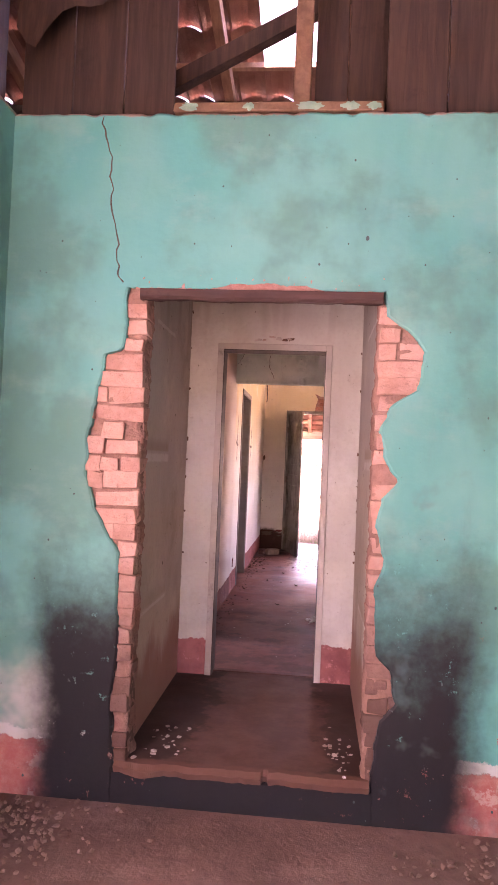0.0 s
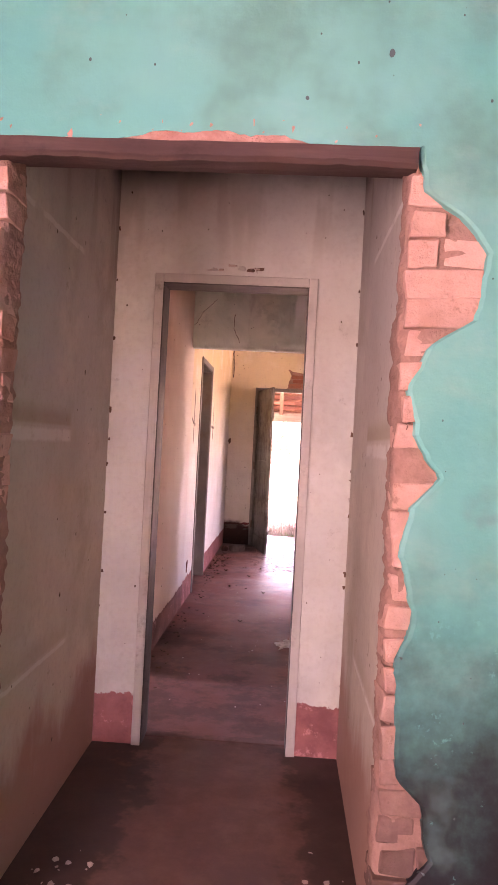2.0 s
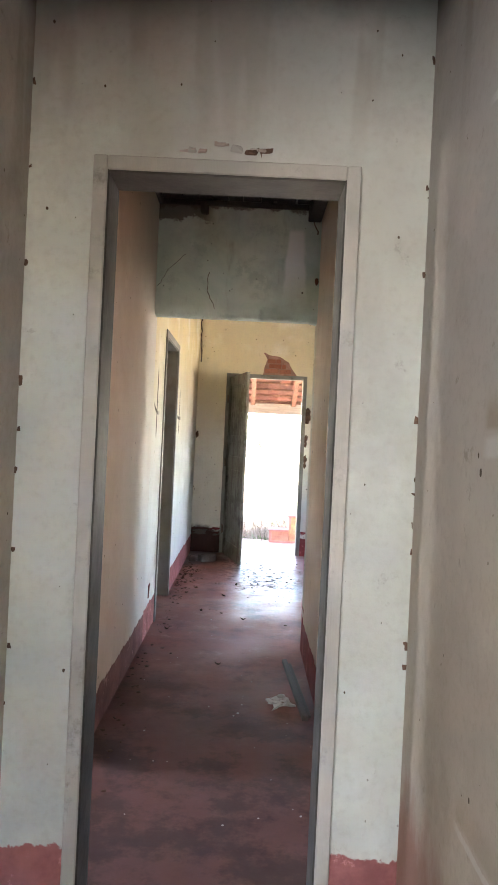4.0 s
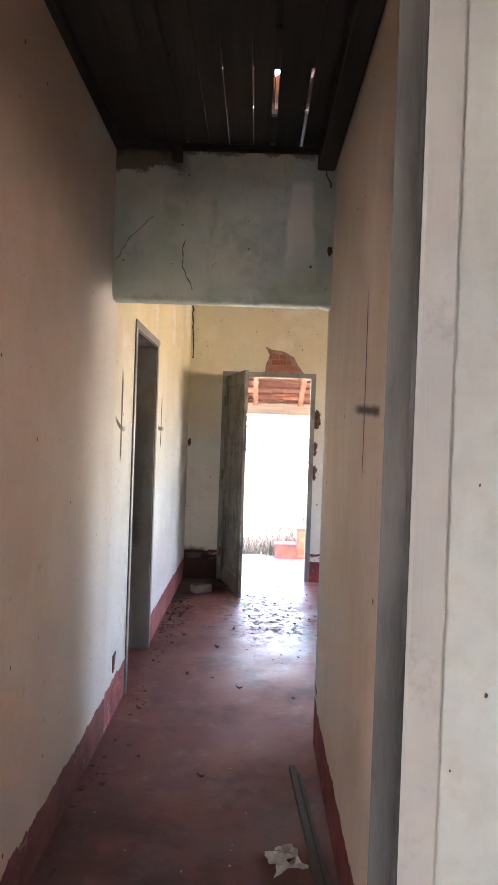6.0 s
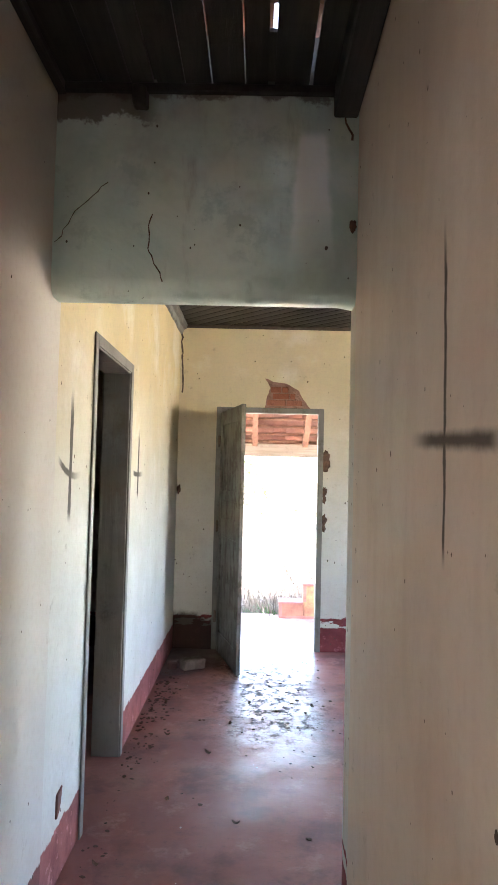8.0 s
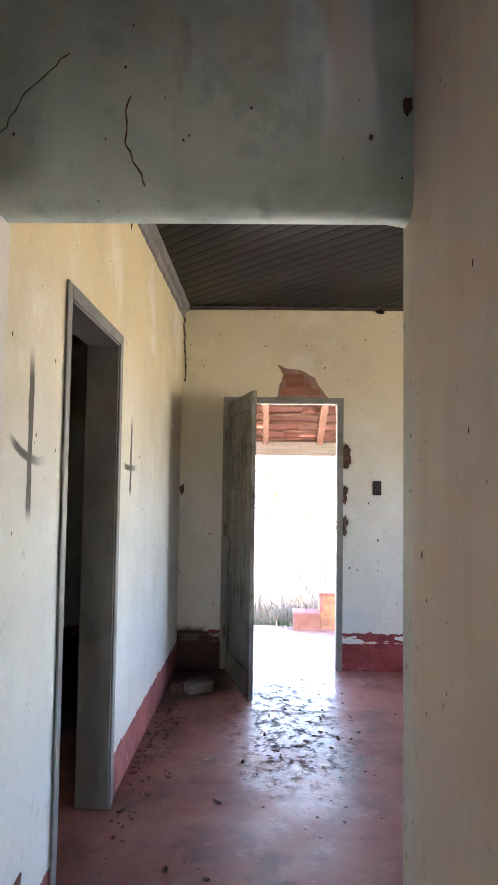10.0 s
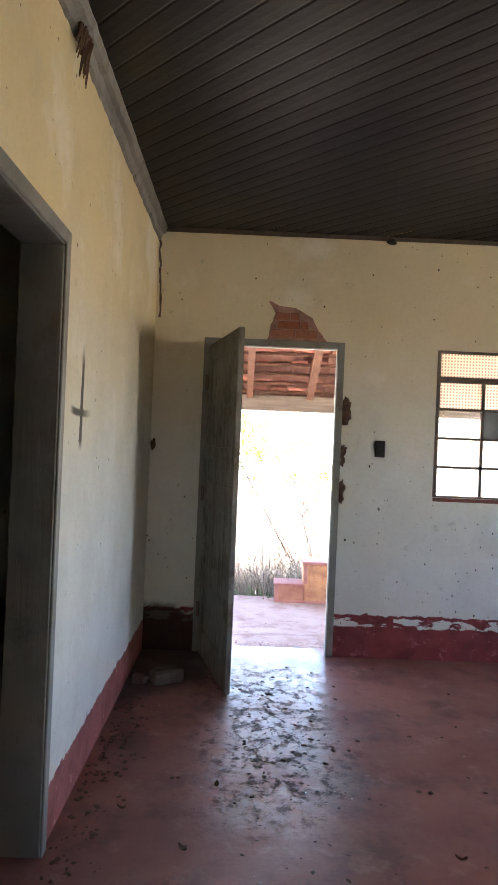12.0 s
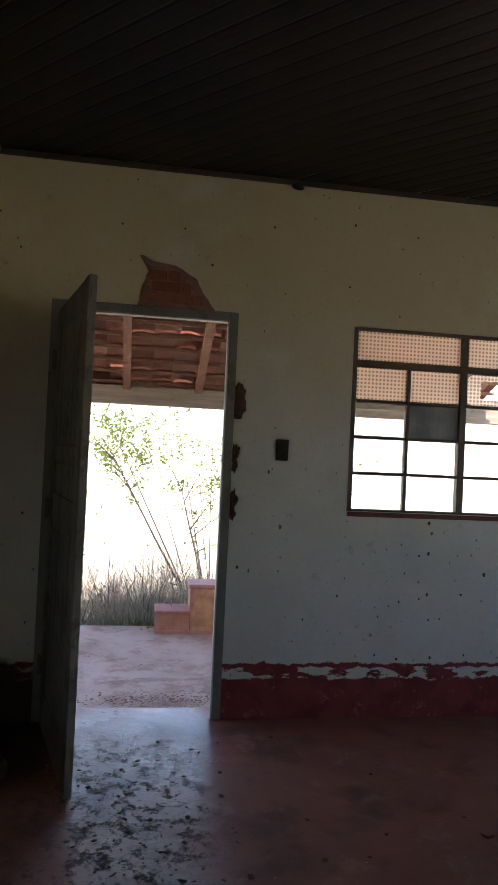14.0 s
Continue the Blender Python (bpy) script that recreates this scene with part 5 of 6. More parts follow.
# ---- window with iron bars ----
def window():
    ob = thing("window_1", "rusty iron window with dimpled and broken panes", "window", kind="structure")
    x0, x1, z0, z1 = 1.293, 2.533, 1.090, 2.053
    xm = 1.908
    y0, y1 = E + 0.02, E + 0.055

    def bar(nm, a, b, c, d, deep=0.0):
        return part(nm, one_box(a, b, y0 - deep, y1 + deep, c, d, bevel=0.003, jit=0.0015), M_IRON, ob)

    bar("frame_bar", x0 - 0.016, x0 + 0.008, z0 - 0.01, z1 + 0.01, 0.008)
    bar("frame_bar", x1 - 0.008, x1 + 0.016, z0 - 0.01, z1 + 0.01, 0.008)
    bar("frame_bar", x0, x1, z1 - 0.006, z1 + 0.012, 0.007)
    bar("frame_bar", x0, x1, z0 - 0.012, z0 + 0.006, 0.007)
    bar("mullion", xm - 0.019, xm + 0.019, z0 + 0.006, z1 - 0.006, 0.006)
    zt0, zt1 = 1.853, 1.891
    bar("transom", x0 + 0.008, xm - 0.019, zt0, zt1, 0.004)
    bar("transom", xm + 0.019, x1 - 0.008, zt0, zt1, 0.004)
    rows = [z0 + 0.006, 1.287, 1.480, 1.674, zt0]
    for a, b in ((x0 + 0.008, xm - 0.019), (xm + 0.019, x1 - 0.008)):
        mid = (a + b) / 2
        bar("glazing_bar", mid - 0.010, mid + 0.010, rows[0], zt0, 0.002)
        for z in rows[1:4]:
            bar("glazing_bar", a, mid - 0.010, z - 0.009, z + 0.009)
            bar("glazing_bar", mid + 0.010, b, z - 0.009, z + 0.009)
    part("window_sill", one_box(x0 - 0.02, x1 + 0.02, E - 0.006, E + 0.05, z0 - 0.032, z0 - 0.008, bevel=0.004, jit=0.002), M_RUST, ob, "flaking red sill")
    yg = (y0 + y1) / 2

    def pane(a, b, c, d, mat, label=""):
        p = part("pane", one_box(a, b, yg - 0.002, yg + 0.002, c, d), mat, ob, label)
        p.visible_shadow = False
        return p

    for a, b in ((x0 + 0.008, xm - 0.019), (xm + 0.019, x1 - 0.008)):
        pane(a, b, zt1, z1 - 0.006, M_PATTERN, "dimpled pane")
    half = ((x0 + 0.008 + xm - 0.019) / 2, (xm + 0.019 + x1 - 0.008) / 2)
    pane(x0 + 0.008, half[0] - 0.01, 1.683, zt0, M_PATTERN, "dimpled pane")
    pane(half[0] + 0.01, xm - 0.019, 1.683, zt0, M_PATTERN, "dimpled pane")
    pane(half[1] + 0.01, x1 - 0.008, 1.683, zt0, M_PATTERN, "dimpled pane")
    # a jagged remnant round a hole
    bm = bmesh.new()
    a, b, c, d = xm + 0.019, half[1] - 0.01, 1.683, zt0
    ring = []
    for i in range(20):
        t = 2 * math.pi * i / 20
        e = Vector((math.cos(t), math.sin(t)))
        e /= max(abs(e.x), abs(e.y))
        r = 0.62 + 0.16 * noise.noise((i * 1.7, 0, 0))
        ring.append((bm.verts.new(((a + b) / 2 + e.x * (b - a) / 2, yg, (c + d) / 2 + e.y * (d - c) / 2)), bm.verts.new(((a + b) / 2 + 0.03 + e.x * r * (b - a) / 2, yg, (c + d) / 2 + e.y * r * (d - c) / 2))))
    for p, q in zip(ring, ring[1:] + ring[:1]):
        bm.faces.new([p[0], q[0], q[1], p[1]])
    rem = part("broken_pane", bm, M_PATTERN, ob, "jagged remains of a dimpled pane")
    rem.visible_shadow = False
    # grey sheet in place of a pane
    bm = bmesh.new()
    rows = []
    for i in range(13):
        u = i / 12
        x = half[0] + 0.006 + (xm - 0.014 - half[0]) * u
        rows.append([bm.verts.new((x, yg - 0.004 + 0.004 * math.sin(u * 11), z)) for z in (1.476, 1.682)])
    for r, s in zip(rows, rows[1:]):
        bm.faces.new([r[0], s[0], s[1], r[1]])
    bmesh.ops.solidify(bm, geom=list(bm.faces), thickness=0.002)
    part("metal_sheet", bm, M_SHEET, ob, "grey sheet in place of a pane")
    pane(x0 + 0.008, half[0] - 0.01, 1.630, 1.665, M_GLASS, "broken clear pane")
    pane(half[1] + 0.01, x1 - 0.008, 1.489, 1.665, M_GLASS)
    return ob


window()
SW = thing("light_switch", "black plastic light switch, cover missing, on the wall", "light switch", at=(0.909, E, 1.39))
part("back_box", one_box(-0.033, 0.033, -0.010, 0.002, -0.055, 0.055, bevel=0.004), M_BLACK, SW)
part("rocker", one_box(-0.014, 0.014, -0.016, -0.010, -0.024, 0.024, bevel=0.003), M_BLACK, SW)


def brick_patch():
    """A hole in the plaster over the outside door with red bricks showing."""
    left = [(2.075, 0.130), (2.17, 0.146), (2.262, 0.178), (2.31, 0.152), (2.34, 0.128)]
    right = [(2.075, 0.535), (2.10, 0.515), (2.18, 0.455), (2.24, 0.425), (2.285, 0.345), (2.305, 0.305), (2.31, 0.205), (2.34, 0.150)]
    bm = bmesh.new()
    rows = []
    for i in range(41):
        z = 2.075 + 0.265 * i / 40
        xa, xb = interp(left, z), interp(right, z)
        rows.append([bm.verts.new((xa + (xb - xa) * q + 0.005 * noise.noise((z * 40, q * 9, 0)), E - 0.004, z)) for q in (0, 0.33, 0.67, 1)])
    for a, b in zip(rows, rows[1:]):
        for q in range(3):
            bm.faces.new([a[q], a[q + 1], b[q + 1], b[q]])
    bed = part("bare_patch", bm, M_MORTAR, W_EXIT, "plaster fallen off, bare red brick")
    for r in range(4):
        z0 = 2.105 + r * 0.058
        x = 0.15 + (0.05 if r % 2 else -0.02)
        while x < 0.50:
            ln = random.choice((0.10, 0.15, 0.19))
            x0, x1 = max(x, 0.152 + max(0, z0 - 2.12) * 0.30), min(x + ln, 0.50 - max(0, (z0 + 0.05 - 2.12) * 1.05))
            if x1 - x0 > 0.025 and z0 < 2.27:
                part("brick", one_box(x0, x1 - 0.008, E - 0.009, E, z0, z0 + 0.048, bevel=0.003, jit=0.002), M_PATCH, bed)
            x += ln


brick_patch()
crack("crack", [(CL + 0.012, E - 0.001, 2.76), (CL + 0.02, E - 0.001, 2.55), (CL + 0.03, E - 0.001, 2.42), (CL + 0.025, E - 0.001, 2.16)], 0.014, (0, -1, 0), W_EXIT)
crack("crack", [(-0.298, HY - 0.001, 2.34), (-0.302, HY - 0.001, 2.26), (-0.284, HY - 0.001, 2.19), (-0.242, HY - 0.001, 2.10)], 0.004, (0, -1, 0), W_HEAD)
crack("crack", [(-0.608, HY - 0.001, 2.24), (-0.528, HY - 0.001, 2.366), (-0.422, HY - 0.001, 2.46)], 0.003, (0, -1, 0), W_HEAD)
crack("crack", [(0.34, HY - 0.001, 2.70), (0.37, HY - 0.001, 2.58)], 0.007, (0, -1, 0), W_HEAD)


part("plaster_hole", one_box(CL - 0.01, CL + 0.003, 6.85, 6.93, 0.245, 0.33, bevel=0.004, jit=0.006), M_RUST, W_CL, "small hole showing red brick")


# ---- trims under the ceilings ----
def trims():
    tagged(part("trim_header", one_box(CL, CR - 0.08, HY - 0.025, HY, 2.745, 2.775, bevel=0.004), M_CEIL), "dark wooden strip on top of the cross beam", "trim", kind="structure")
    tagged(part("trim_block", one_box(-0.365, -0.315, HY - 0.04, HY + 0.002, 2.69, 2.76, bevel=0.006, jit=0.006), M_CEIL), "dark wooden block under the strip on the cross beam", "trim", kind="structure")
    tagged(part("beam_corridor", one_box(CR - 0.085, CR - 0.004, W2B, HY, 2.675, ZC, bevel=0.006), M_CEIL), "dark wooden beam along the corridor wall", "beam", kind="structure")
    tagged(part("trim_corridor", one_box(CL, CL + 0.03, W2B, HY, 2.74, ZC, bevel=0.004), M_CEIL), "dark wooden strip under the plank ceiling", "trim", kind="structure")
    tagged(part("trim_room_north", one_box(CL, EX, E - 0.022, E, ZR - 0.026, ZR, bevel=0.004, jit=0.003), M_BEAM), "dark wooden cornice strip, dusty", "trim", kind="structure")
    bm = bmesh.new()
    rows = []
    for i in range(181):
        y = HB + (E - HB) * i / 180
        n1, n2 = noise.noise((y * 5, 0, 3)), noise.noise((y * 17, 4, 0))
        w, dp = 0.008 * n1 + 0.006 * n2, 0.012 * n2 + 0.008 * n1
        rows.append([bm.verts.new(c) for c in ((CL, y, ZR - 0.085 + dp), (CL + 0.016 + w * 0.5, y, ZR - 0.078 + dp), (CL + 0.026 + w, y, ZR - 0.045), (CL + 0.046 + w, y, ZR - 0.036 + dp * 0.4), (CL + 0.058 + w, y, ZR - 0.012), (CL + 0.056, y, ZR + 0.004))])
    for a, b in zip(rows, rows[1:]):
        for q in range(5):
            bm.faces.new([a[q], a[q + 1], b[q + 1], b[q]])
    bmesh.ops.recalc_face_normals(bm, faces=bm.faces)
    tagged(part("trim_room_left", bm, M_JAMBG), "peeling grey cornice along the room wall", "trim", kind="structure")
    for x, z in ((0.93, 2.765),):
        bm = bmesh.new()
        bmesh.ops.create_icosphere(bm, subdivisions=2, radius=0.022)
        for v in bm.verts:
            v.co = Vector((v.co.x * 1.6, v.co.y * 0.7, v.co.z * 0.9)) * (1 + 0.5 * noise.noise(v.co * 60))
            v.co += Vector((x, E - 0.02, z))
        tagged(part("wasp_nest", bm, M_BLACK, smooth=True), "small dark mud nest under the cornice", "nest")


trims()
for nm, at, size, lab in (("wasp_nest", (0.372, HY - 0.008, 2.31), (0.010, 0.008, 0.020), "small dark mud nest on the cross beam"), ("wasp_nest", (CL + 0.02, E - 0.006, 1.36), (0.016, 0.010, 0.034), "dark mud nest in the corner of the room")):
    bm = bmesh.new()
    bmesh.ops.create_icosphere(bm, subdivisions=3, radius=1.0)
    for v in bm.verts:
        g = 1 + 0.6 * noise.noise(v.co * 2.0 + Vector(at))
        v.co = Vector((at[0] + v.co.x * size[0] * g, at[1] + v.co.y * size[1] * g, at[2] + v.co.z * size[2] * g))
    tagged(part(nm, bm, M_EARTHY, smooth=True), lab, "nest")
TUFT = thing("hanging_fibre", "tuft of brown dry fibre hanging from the cornice", "debris", at=(CL + 0.03, 8.05, 2.74))
for i in range(26):
    y, ln = random.uniform(-0.05, 0.09), random.uniform(0.04, 0.15)
    bm = bmesh.new()
    tube(bm, [(random.uniform(-0.01, 0.015), y, 0), (0, y + random.uniform(-0.01, 0.01), -ln / 2), (-0.01, y + random.uniform(-0.02, 0.02), -ln)], [0.006, 0.005, 0.002], 4)
    part("strand", bm, M_LITTER, TUFT)


# ---- porch ----
PE, PZ, PS = 12.95, 1.93, 0.47   # eave line, height and fall of the porch roof


def porch_z(y):
    return PZ + (PE - y) * PS


def porch():
    roof = thing("porch_roof", "porch roof of orange clay tiles on rough battens, seen from below", "roof", kind="structure")
    pitch, run = 0.18, 0.165
    bm = bmesh.new()
    n = 6
    lo, hi = [], []
    for k in range(n + 1):
        s = k / n
        h = 0.016 * math.sin(math.pi * s)
        lo.append(bm.verts.new((-0.105 + 0.21 * s, 0.06, h + 0.020 - 0.06 * PS)))
        hi.append(bm.verts.new((-0.096 + 0.192 * s, -0.27, h + 0.27 * PS)))
    for k in range(n):
        bm.faces.new([lo[k], lo[k + 1], hi[k + 1], hi[k]])
    bmesh.ops.solidify(bm, geom=list(bm.faces), thickness=0.012)
    tile = mesh_of(bm, "tile", M_TILEP)
    for r in range(17):
        y = PE + 0.25 - r * run
        for c in range(30):
            x = -2.0 + c * pitch
            o = new("tile", tile)
            o.parent = roof
            o.matrix_basis = pose(x + random.uniform(-0.008, 0.008), y + random.uniform(-0.015, 0.015), porch_z(y) + random.uniform(0, 0.012), random.uniform(-2, 2), random.uniform(-3, 3), random.uniform(-3, 3))
    for x in (-1.78, -1.18, -0.56, 0.045, 0.66, 1.28, 1.9, 2.5, 3.1):
        bm = bmesh.new()
        rows = [[bm.verts.new((x + dx, y, porch_z(y) + dz)) for dx, dz in ((-0.032, -0.02), (0.032, -0.02), (0.032, -0.10), (-0.032, -0.10))] for y in (EB, PE + 0.12)]
        for k in range(4):
            bm.faces.new([rows[0][k], rows[0][(k + 1) % 4], rows[1][(k + 1) % 4], rows[1][k]])
        bm.faces.new(rows[0]), bm.faces.new(rows[1][::-1])
        bmesh.ops.recalc_face_normals(bm, faces=bm.faces)
        part("rafter", bm, M_PORCHW, roof)
    for r in range(17):
        y = PE + 0.16 - r * run
        part("batten", one_box(-2.05, 3.35, y - 0.016, y + 0.016, porch_z(y) - 0.018, porch_z(y) + 0.008), M_PORCHW, roof)
    beam = tagged(part("eave_beam", one_box(-3.1, 4.7, PE - 0.06, PE + 0.06, 1.735, 1.895, bevel=0.008), M_PLATE), "pale weathered wooden beam under the porch eave", "beam", kind="structure")
    for x in (-3.0, 4.6):
        tagged(part("porch_post", one_box(x - 0.07, x + 0.07, PE - 0.06, PE + 0.06, -0.2, 1.735, bevel=0.01), M_PLATE), "plain wooden post carrying the porch beam", "post", kind="structure")


porch()


def porch_steps():
    ob = thing("stepped_wall", "low stepped masonry wall, orange wash with red cement caps", "low wall", at=(0.385, 12.80, -0.20))
    part("low_block", one_box(0, 0.285, 0, 0.26, 0.0, 0.165, bevel=0.006, jit=0.003), M_STEPL, ob)
    part("cap", one_box(-0.012, 0.285, -0.012, 0.27, 0.165, 0.195, bevel=0.006), M_STEPT, ob)
    part("edge_strip", one_box(-0.006, 0.03, -0.006, 0.0, 0.0, 0.165, bevel=0.002), M_STEPT, ob)
    part("high_block", one_box(0.285, 1.6, 0, 0.26, 0.0, 0.385, bevel=0.006, jit=0.003), M_STEPF, ob)
    part("cap", one_box(0.265, 1.62, -0.012, 0.27, 0.385, 0.42, bevel=0.006), M_STEPT, ob)
    part("edge_strip", one_box(0.279, 0.32, -0.006, 0.0, 0.195, 0.385, bevel=0.002), M_STEPT, ob)
    part("foot_strip", one_box(0.03, 1.6, -0.005, 0.0, 0.0, 0.028, bevel=0.002), M_STEPT, ob)


porch_steps()


# ---- vegetation ----
def blades(count, area, tall, lean, mat_name, width=0.006):
    """Grass blades as bent tapering strips from one seeded loop."""
    verts, faces = [], []
    for _ in range(count):
        x, y = random.uniform(*area[0]), random.uniform(*area[1])
        dens = noise.noise((x * 0.9, y * 0.9, 0)) + 0.7 * noise.noise((x * 4.5, y * 3.0, 5))
        h = random.uniform(*tall) * (0.75 + 0.6 * dens)
        a, l = random.uniform(0, 6.28), random.uniform(0.1, lean) * h
        w = random.uniform(0.5, 1.2) * width
        b = len(verts)
        px, py = math.cos(a + 1.57) * w, math.sin(a + 1.57) * w
        z = -0.40
        for s in (0, 0.4, 0.75, 1.0):
            ox, oy = math.cos(a) * l * s * s, math.sin(a) * l * s * s
            q = 1 - s * 0.85
            verts += [(x + ox - px * q, y + oy - py * q, z + h * (s - 0.18 * s * s * lean)), (x + ox + px * q, y + oy + py * q, z + h * (s - 0.18 * s * s * lean))]
        faces += [(b + 2 * k, b + 2 * k + 1, b + 2 * k + 3, b + 2 * k + 2) for k in range(3)]
    me = bpy.data.meshes.new(mat_name)
    me.from_pydata(verts, [], faces)
    return me


def stuff(name, me, mat, label, category):
    me.materials.append(mat)
    return tagged(new(name, me), label, category, kind="stuff")


stuff("dry_grass", blades(9500, ((-2.2, 3.6), (13.15, 14.9)), (0.35, 1.35), 1.7, "dry_grass", 0.0042), M_STRAW, "tall dry straw-coloured grass beyond the porch", "grass")
stuff("weeds", blades(420, ((-1.0, 0.36), (13.07, 13.25)), (0.22, 0.40), 1.9, "weeds", 0.02), M_WEED, "low green weeds at the edge of the porch", "weeds")


def shrub(name, base, stems, leaves, label, low=0.3):
    """Thin bare stems with twigs, and loose clusters of small leaves near their tips."""
    ob = thing(name, label, "shrub", at=base)
    fine = bmesh.new()
    twigs = []
    for dx, dy, h, r in stems:
        bm = bmesh.new()
        pts = [Vector((dx * s + 0.03 * noise.noise((s * 4, dx * 7, 0)), dy * s, h * s)) for s in (0, 0.25, 0.5, 0.75, 1.0)]
        tube(bm, pts, [r, r * 0.85, r * 0.65, r * 0.45, r * 0.2], 6)
        part("stem", bm, M_TWIG, ob)
        for k in range(10):
            s = random.uniform(low, 1.0)
            p = Vector((dx * s, dy * s, h * s))
            q = p + Vector((random.uniform(-0.38, 0.38), random.uniform(-0.3, 0.3), random.uniform(0.08, 0.46)))
            tube(fine, [p, p.lerp(q, 0.5) + Vector((0, 0, 0.02)), q], [r * 0.35, r * 0.22, r * 0.1], 4)
            twigs.append((p, q))
    tagged(part("twigs", fine, M_TWIG, ob), "thin bare twigs", kind="stuff")
    bm = bmesh.new()
    for _ in range(leaves):
        p, q = random.choice(twigs)
        s = random.uniform(0.35, 1.1)
        c = p.lerp(q, s) + Vector([random.gauss(0, 0.035) for _ in range(3)])
        sz = random.uniform(0.011, 0.025)
        m = Matrix.Translation(c) @ Euler([random.uniform(0, 6.28) for _ in range(3)]).to_matrix().to_4x4()
        vs = [bm.verts.new(m @ Vector(v)) for v in ((0, -sz, 0), (sz * 0.55, -sz * 0.1, 0.004), (0, sz, 0), (-sz * 0.55, -sz * 0.1, 0.004))]
        bm.faces.new(vs)
    part("foliage", bm, M_GREENLEAF, ob, "small yellow-green leaves")
    return ob


shrub("shrub", (0.86, 14.2, -0.40), [(-0.92, 0.05, 1.62, 0.021), (-1.0, 0.25, 2.0, 0.013), (-1.22, -0.1, 2.15, 0.009), (-0.75, 0.1, 2.2, 0.008)], 2100, "thin leaning shrub with a loose crown of yellow-green leaves", 0.66)
shrub("shrub", (0.98, 14.15, -0.40), [(-0.34, 0.05, 1.35, 0.021), (-0.05, 0.1, 2.2, 0.009), (-0.45, 0.2, 2.25, 0.009), (-0.2, 0.0, 1.9, 0.007)], 1000, "thin upright shrub with sparse leaves", 0.45)
for bx, by in ((-0.30, 13.5), (0.05, 13.65), (0.32, 13.55), (-0.7, 13.8), (-0.05, 13.9), (0.5, 13.8), (0.7, 13.6), (-0.45, 13.7)):
    shrub("dry_weed", (bx, by, -0.40), [(random.uniform(-0.25, 0.25), 0.1, random.uniform(0.7, 1.05), 0.005), (random.uniform(-0.3, 0.3), -0.05, random.uniform(0.6, 0.95), 0.004), (random.uniform(-0.4, 0.4), 0.0, random.uniform(0.5, 0.8), 0.004)], 8, "dry bare weed standing in the straw grass", 0.25)
shrub("shrub", (-0.5, 14.9, -0.40), [(0.12, 0.2, 1.3, 0.009), (-0.2, 0.2, 1.6, 0.009)], 160, "thin bare shrub in the dry grass", 0.4)
shrub("shrub", (2.4, 14.6, -0.40), [(0.2, 0.2, 1.6, 0.011), (-0.3, 0.3, 1.9, 0.011)], 350, "thin sparse shrub beside the porch", 0.4)


# ---- loose things on the floors ----
def chunk(size, seed):
    bm = bmesh.new()
    bmesh.ops.create_icosphere(bm, subdivisions=1, radius=1.0)
    for v in bm.verts:
        v.co *= 0.75 + 0.5 * noise.noise(v.co * 1.7 + Vector((seed * 3.1, seed, 0)))
        v.co = Vector((v.co.x * size[0], v.co.y * size[1], v.co.z * size[2]))
    lo = min(v.co.z for v in bm.verts)
    for v in bm.verts:
        v.co.z -= lo
    return bm


def scatter(name, places, size, mat, label, category, flat=0.4):
    """Many small crumbs in one mesh."""
    bm = bmesh.new()
    for i, (x, y, z) in enumerate(places):
        s = random.uniform(*size)
        b = chunk((s, s * random.uniform(0.5, 1), s * flat * random.uniform(0.6, 1.3)), i)
        b.transform(pose(x, y, z, 0, 0, random.uniform(0, 360)))
        me = bpy.data.meshes.new("crumb")
        b.to_mesh(me)
        b.free()
        bm.from_mesh(me)
        bpy.data.meshes.remove(me)
    return tagged(part(name, bm, mat), label, category, kind="stuff")


def around(n, cx, cy, sx, sy, z):
    return [(random.gauss(cx, sx), random.gauss(cy, sy), z) for _ in range(n)]


def within(pts, x0, x1, y0, y1):
    return [p for p in pts if x0 < p[0] < x1 and y0 < p[1] < y1]


scatter("plaster_crumbs", within(around(34, OL + 0.12, 3.0, 0.06, 0.12, 0.026) + around(38, OR - 0.07, 3.05, 0.04, 0.15, 0.026), VL + 0.03, VR - 0.03, 2.79, 4.0), (0.003, 0.021), M_CHIP, "white and pink plaster crumbs in the corners of the doorway", "rubble")
scatter("brick_rubble", within(around(330, -0.98, 2.50, 0.17, 0.17, GF) + around(110, 0.95, 2.52, 0.25, 0.12, GF) + [(random.uniform(-1.1, 2.2), random.uniform(1.6, 2.7), GF) for _ in range(25)], -1.18, 2.3, 0.5, 2.76), (0.004, 0.021), M_RUBBLE, "crumbled brick and plaster along the foot of the wall", "rubble", 0.7)
scatter("dirt_clods", within(around(260, CL + 0.07, 8.7, 0.06, 0.6, 0.002) + around(110, CL + 0.05, 6.0, 0.06, 0.8, 0.002) + around(90, 0.25, 9.3, 0.2, 0.5, 0.002) + [(random.uniform(-0.5, 3), random.uniform(7, 10.2), 0.002) for _ in range(90)], CL + 0.02, 3.6, 4.5, 10.3), (0.004, 0.020), M_LITTER, "crumbs of earth and dead leaves on the red floor", "litter", 0.3)
scatter("mud_clods", within(around(120, 0.20, 9.3, 0.13, 0.32, 0.001) + around(25, 0.22, 8.4, 0.15, 0.3, 0.001), -0.02, 0.62, 7.4, 10.2), (0.004, 0.015), M_MUD, "trodden dark mud and leaf bits inside the outside door", "mud", 0.2)
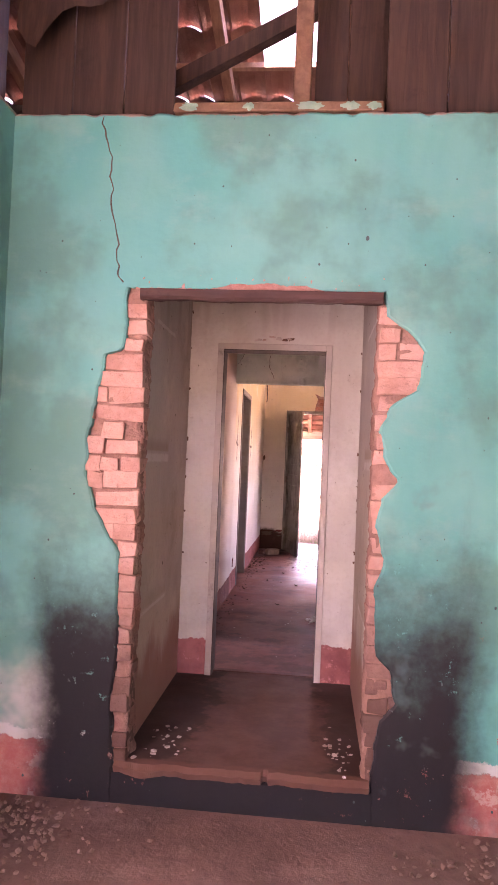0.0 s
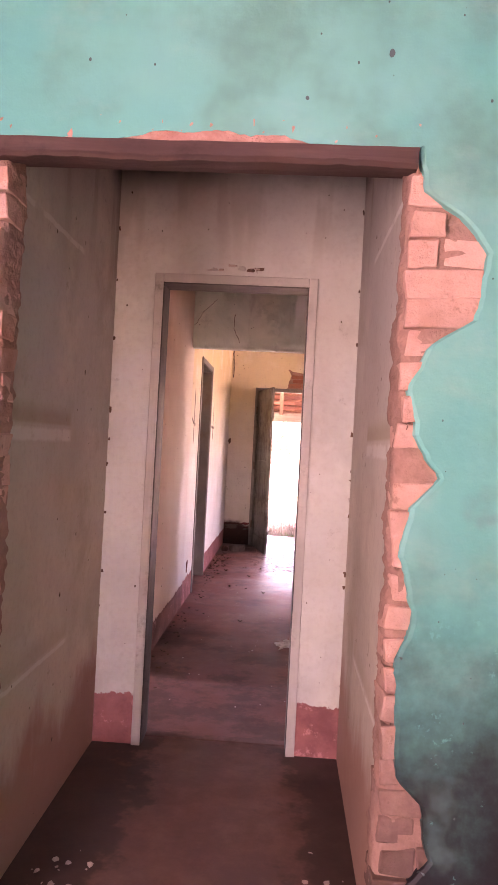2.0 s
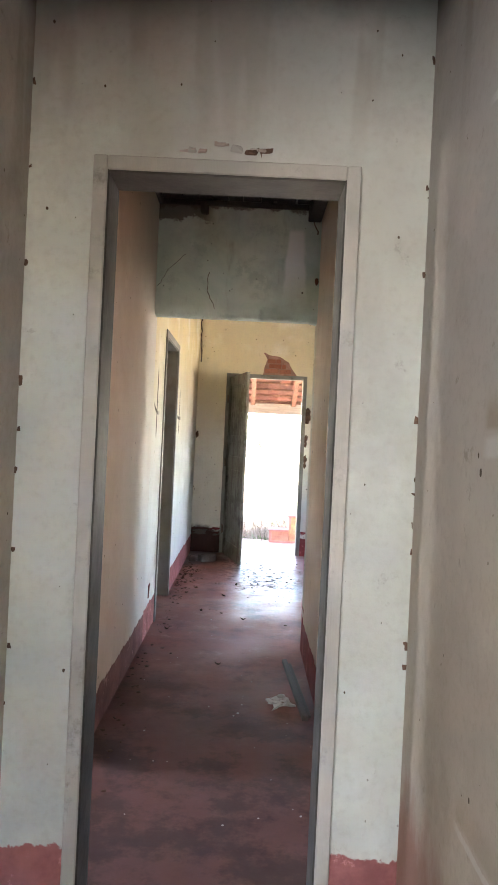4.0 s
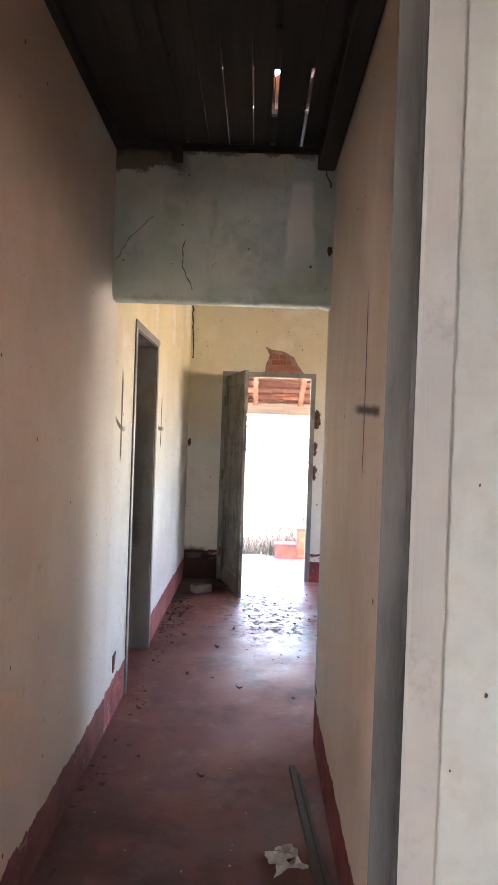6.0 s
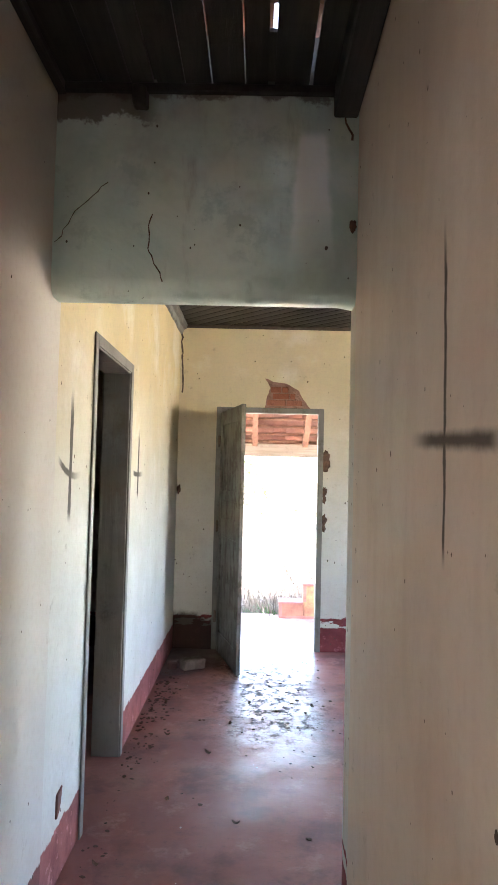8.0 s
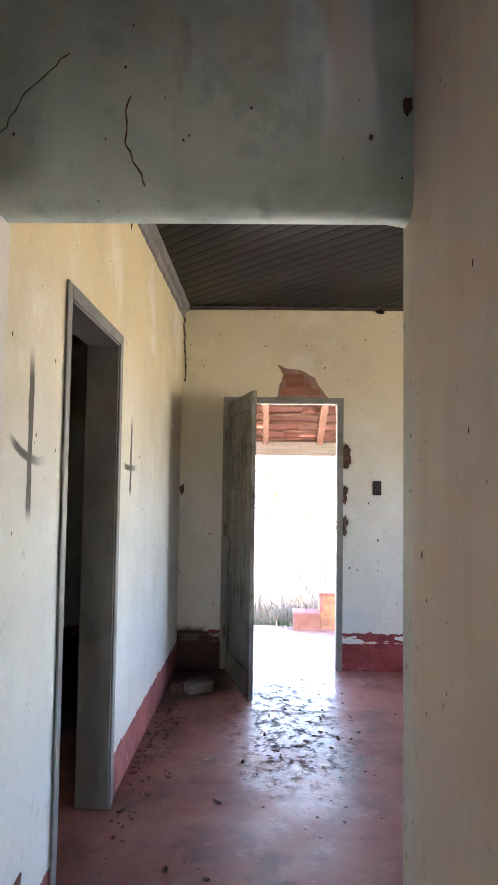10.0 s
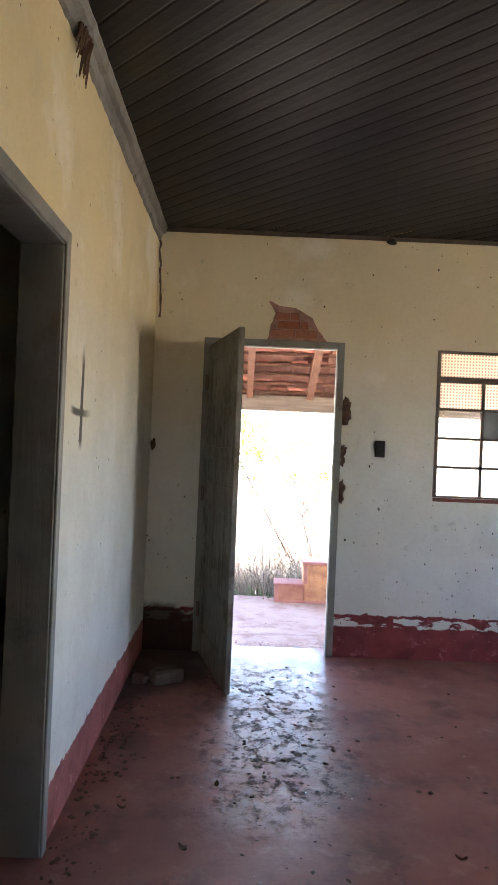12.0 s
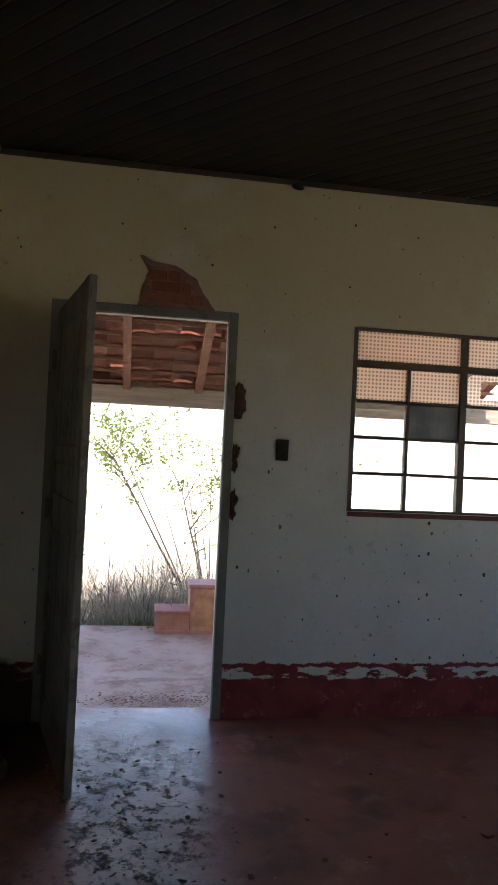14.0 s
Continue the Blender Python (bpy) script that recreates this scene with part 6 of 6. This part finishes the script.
scatter("porch_litter", within(around(620, 0.45, 11.22, 0.3, 0.07, -0.2) + [(random.uniform(-0.6, 1.4), random.uniform(10.6, 13), -0.2) for _ in range(110)], -1, 2.5, 10.56, 13.0), (0.004, 0.014), M_PORCHDIRT, "dead leaves and reddish dirt on the porch floor", "litter", 0.15)
scatter("plaster_flecks", [(random.uniform(CL + 0.1, CR - 0.05), random.uniform(4.5, 6.6), 0.002) for _ in range(30)] + [(random.uniform(-0.4, 2.6), random.uniform(6.8, 10.2), 0.002) for _ in range(40)], (0.003, 0.008), M_CHIP, "small pale plaster flecks on the floor", "litter")


def dead_leaves():
    spots = [(-0.40, 8.35), (-0.15, 8.10), (-0.3, 7.55), (-0.48, 8.9), (-0.45, 9.1), (0.02, 7.35), (-0.05, 8.55), (-0.5, 7.0), (-0.12, 6.3), (0.8, 8.1), (1.5, 9.2), (2.2, 8.8), (1.35, 7.8), (-0.52, 9.3), (-0.55, 8.75)]
    for x, y in spots:
        bm = bmesh.new()
        ln, w = random.uniform(0.011, 0.024), random.uniform(0.006, 0.011)
        rows = []
        for s in (-1, -0.5, 0, 0.5, 1):
            q = w * math.sqrt(max(0.02, 1 - s * s))
            rows.append([bm.verts.new((ln * s, -q, 0.008 + 0.012 * s * s)), bm.verts.new((ln * s, 0, 0.002 + 0.010 * s * s)), bm.verts.new((ln * s, q, 0.010 + 0.010 * s * s))])
        for r, t in zip(rows, rows[1:]):
            for k in range(2):
                bm.faces.new([r[k], t[k], t[k + 1], r[k + 1]])
        ob = part("dead_leaf", bm, M_LITTER)
        ob.matrix_basis = pose(x, y, 0.001, 0, 0, random.uniform(0, 360))
        tagged(ob, "curled brown dead leaf on the red floor", "leaf", "dead leaves on the floor")


dead_leaves()


def rubble_blocks():
    ob = thing("hollow_block", "grey cement-smeared hollow block lying by the wall", "block", at=(-0.385, 9.76, 0.0))
    part("body", one_box(-0.09, 0.09, -0.05, 0.05, 0.001, 0.075, bevel=0.008, jit=0.005), M_BLOCK, ob)
    part("mortar_smear", one_box(-0.075, 0.08, -0.04, 0.04, 0.072, 0.080, bevel=0.004, jit=0.006), M_BLOCK, ob, "mortar left on top")
    ob.rotation_euler = (0, 0, radians(28))
    b = part("brick_piece", one_box(-0.045, 0.045, -0.05, 0.05, 0, 0.062, bevel=0.012, jit=0.008), M_MUD)
    b.matrix_basis = pose(-0.53, 9.74, 0.001, 0, 0, -12)
    tagged(b, "broken muddy brick lying against the wall", "brick")
    for x, y, s in ((-0.95, 2.43, 0.05), (-0.72, 2.50, 0.035), (0.74, 2.55, 0.03), (0.86, 2.58, 0.024), (-1.06, 2.25, 0.06)):
        r = part("rubble_piece", chunk((s, s * 0.75, s * 0.5), x * 9), M_BRICK)
        r.matrix_basis = pose(x, y, GF, 0, 0, x * 200)
        tagged(r, "broken lump of brick on the dirty floor", "rubble", "lumps of rubble")
    st = thing("wooden_batten", "old grey wooden batten lying along the wall", "batten", at=(0.30, 5.97, 0.0))
    st.rotation_euler = (0, 0, radians(3.5))
    part("strip", one_box(-0.014, 0.014, -0.43, 0.43, 0.001, 0.024, bevel=0.003, jit=0.002), M_BEAM, st)
    part("strip", one_box(0.017, 0.034, -0.40, 0.38, 0.001, 0.016, bevel=0.003, jit=0.002), M_BEAM, st)
    p = thing("crumpled_paper", "crumpled white paper scraps on the corridor floor", "paper", at=(0.205, 5.74, 0.0))
    for i in range(16):
        b = chunk((random.uniform(0.02, 0.05), random.uniform(0.015, 0.035), random.uniform(0.008, 0.022)), i + 40)
        for v in b.verts:
            v.co *= 1 + 0.5 * noise.noise(v.co * 90 + Vector((i, 0, 0)))
        b.transform(pose(random.gauss(0, 0.03), random.gauss(0, 0.03), 0.004, random.uniform(-8, 8), random.uniform(-8, 8), i * 50))
        part("scrap", b, M_PAPER, p)
    d = part("stick_piece", one_box(-0.09, 0.09, -0.012, 0.012, 0, 0.012, bevel=0.003, jit=0.004), M_RAFTER)
    d.matrix_basis = pose(1.36, 8.9, 0.001, 0, 0, -18)
    tagged(d, "short pale piece of wood on the floor", "stick")


rubble_blocks()
jamb_bricks()
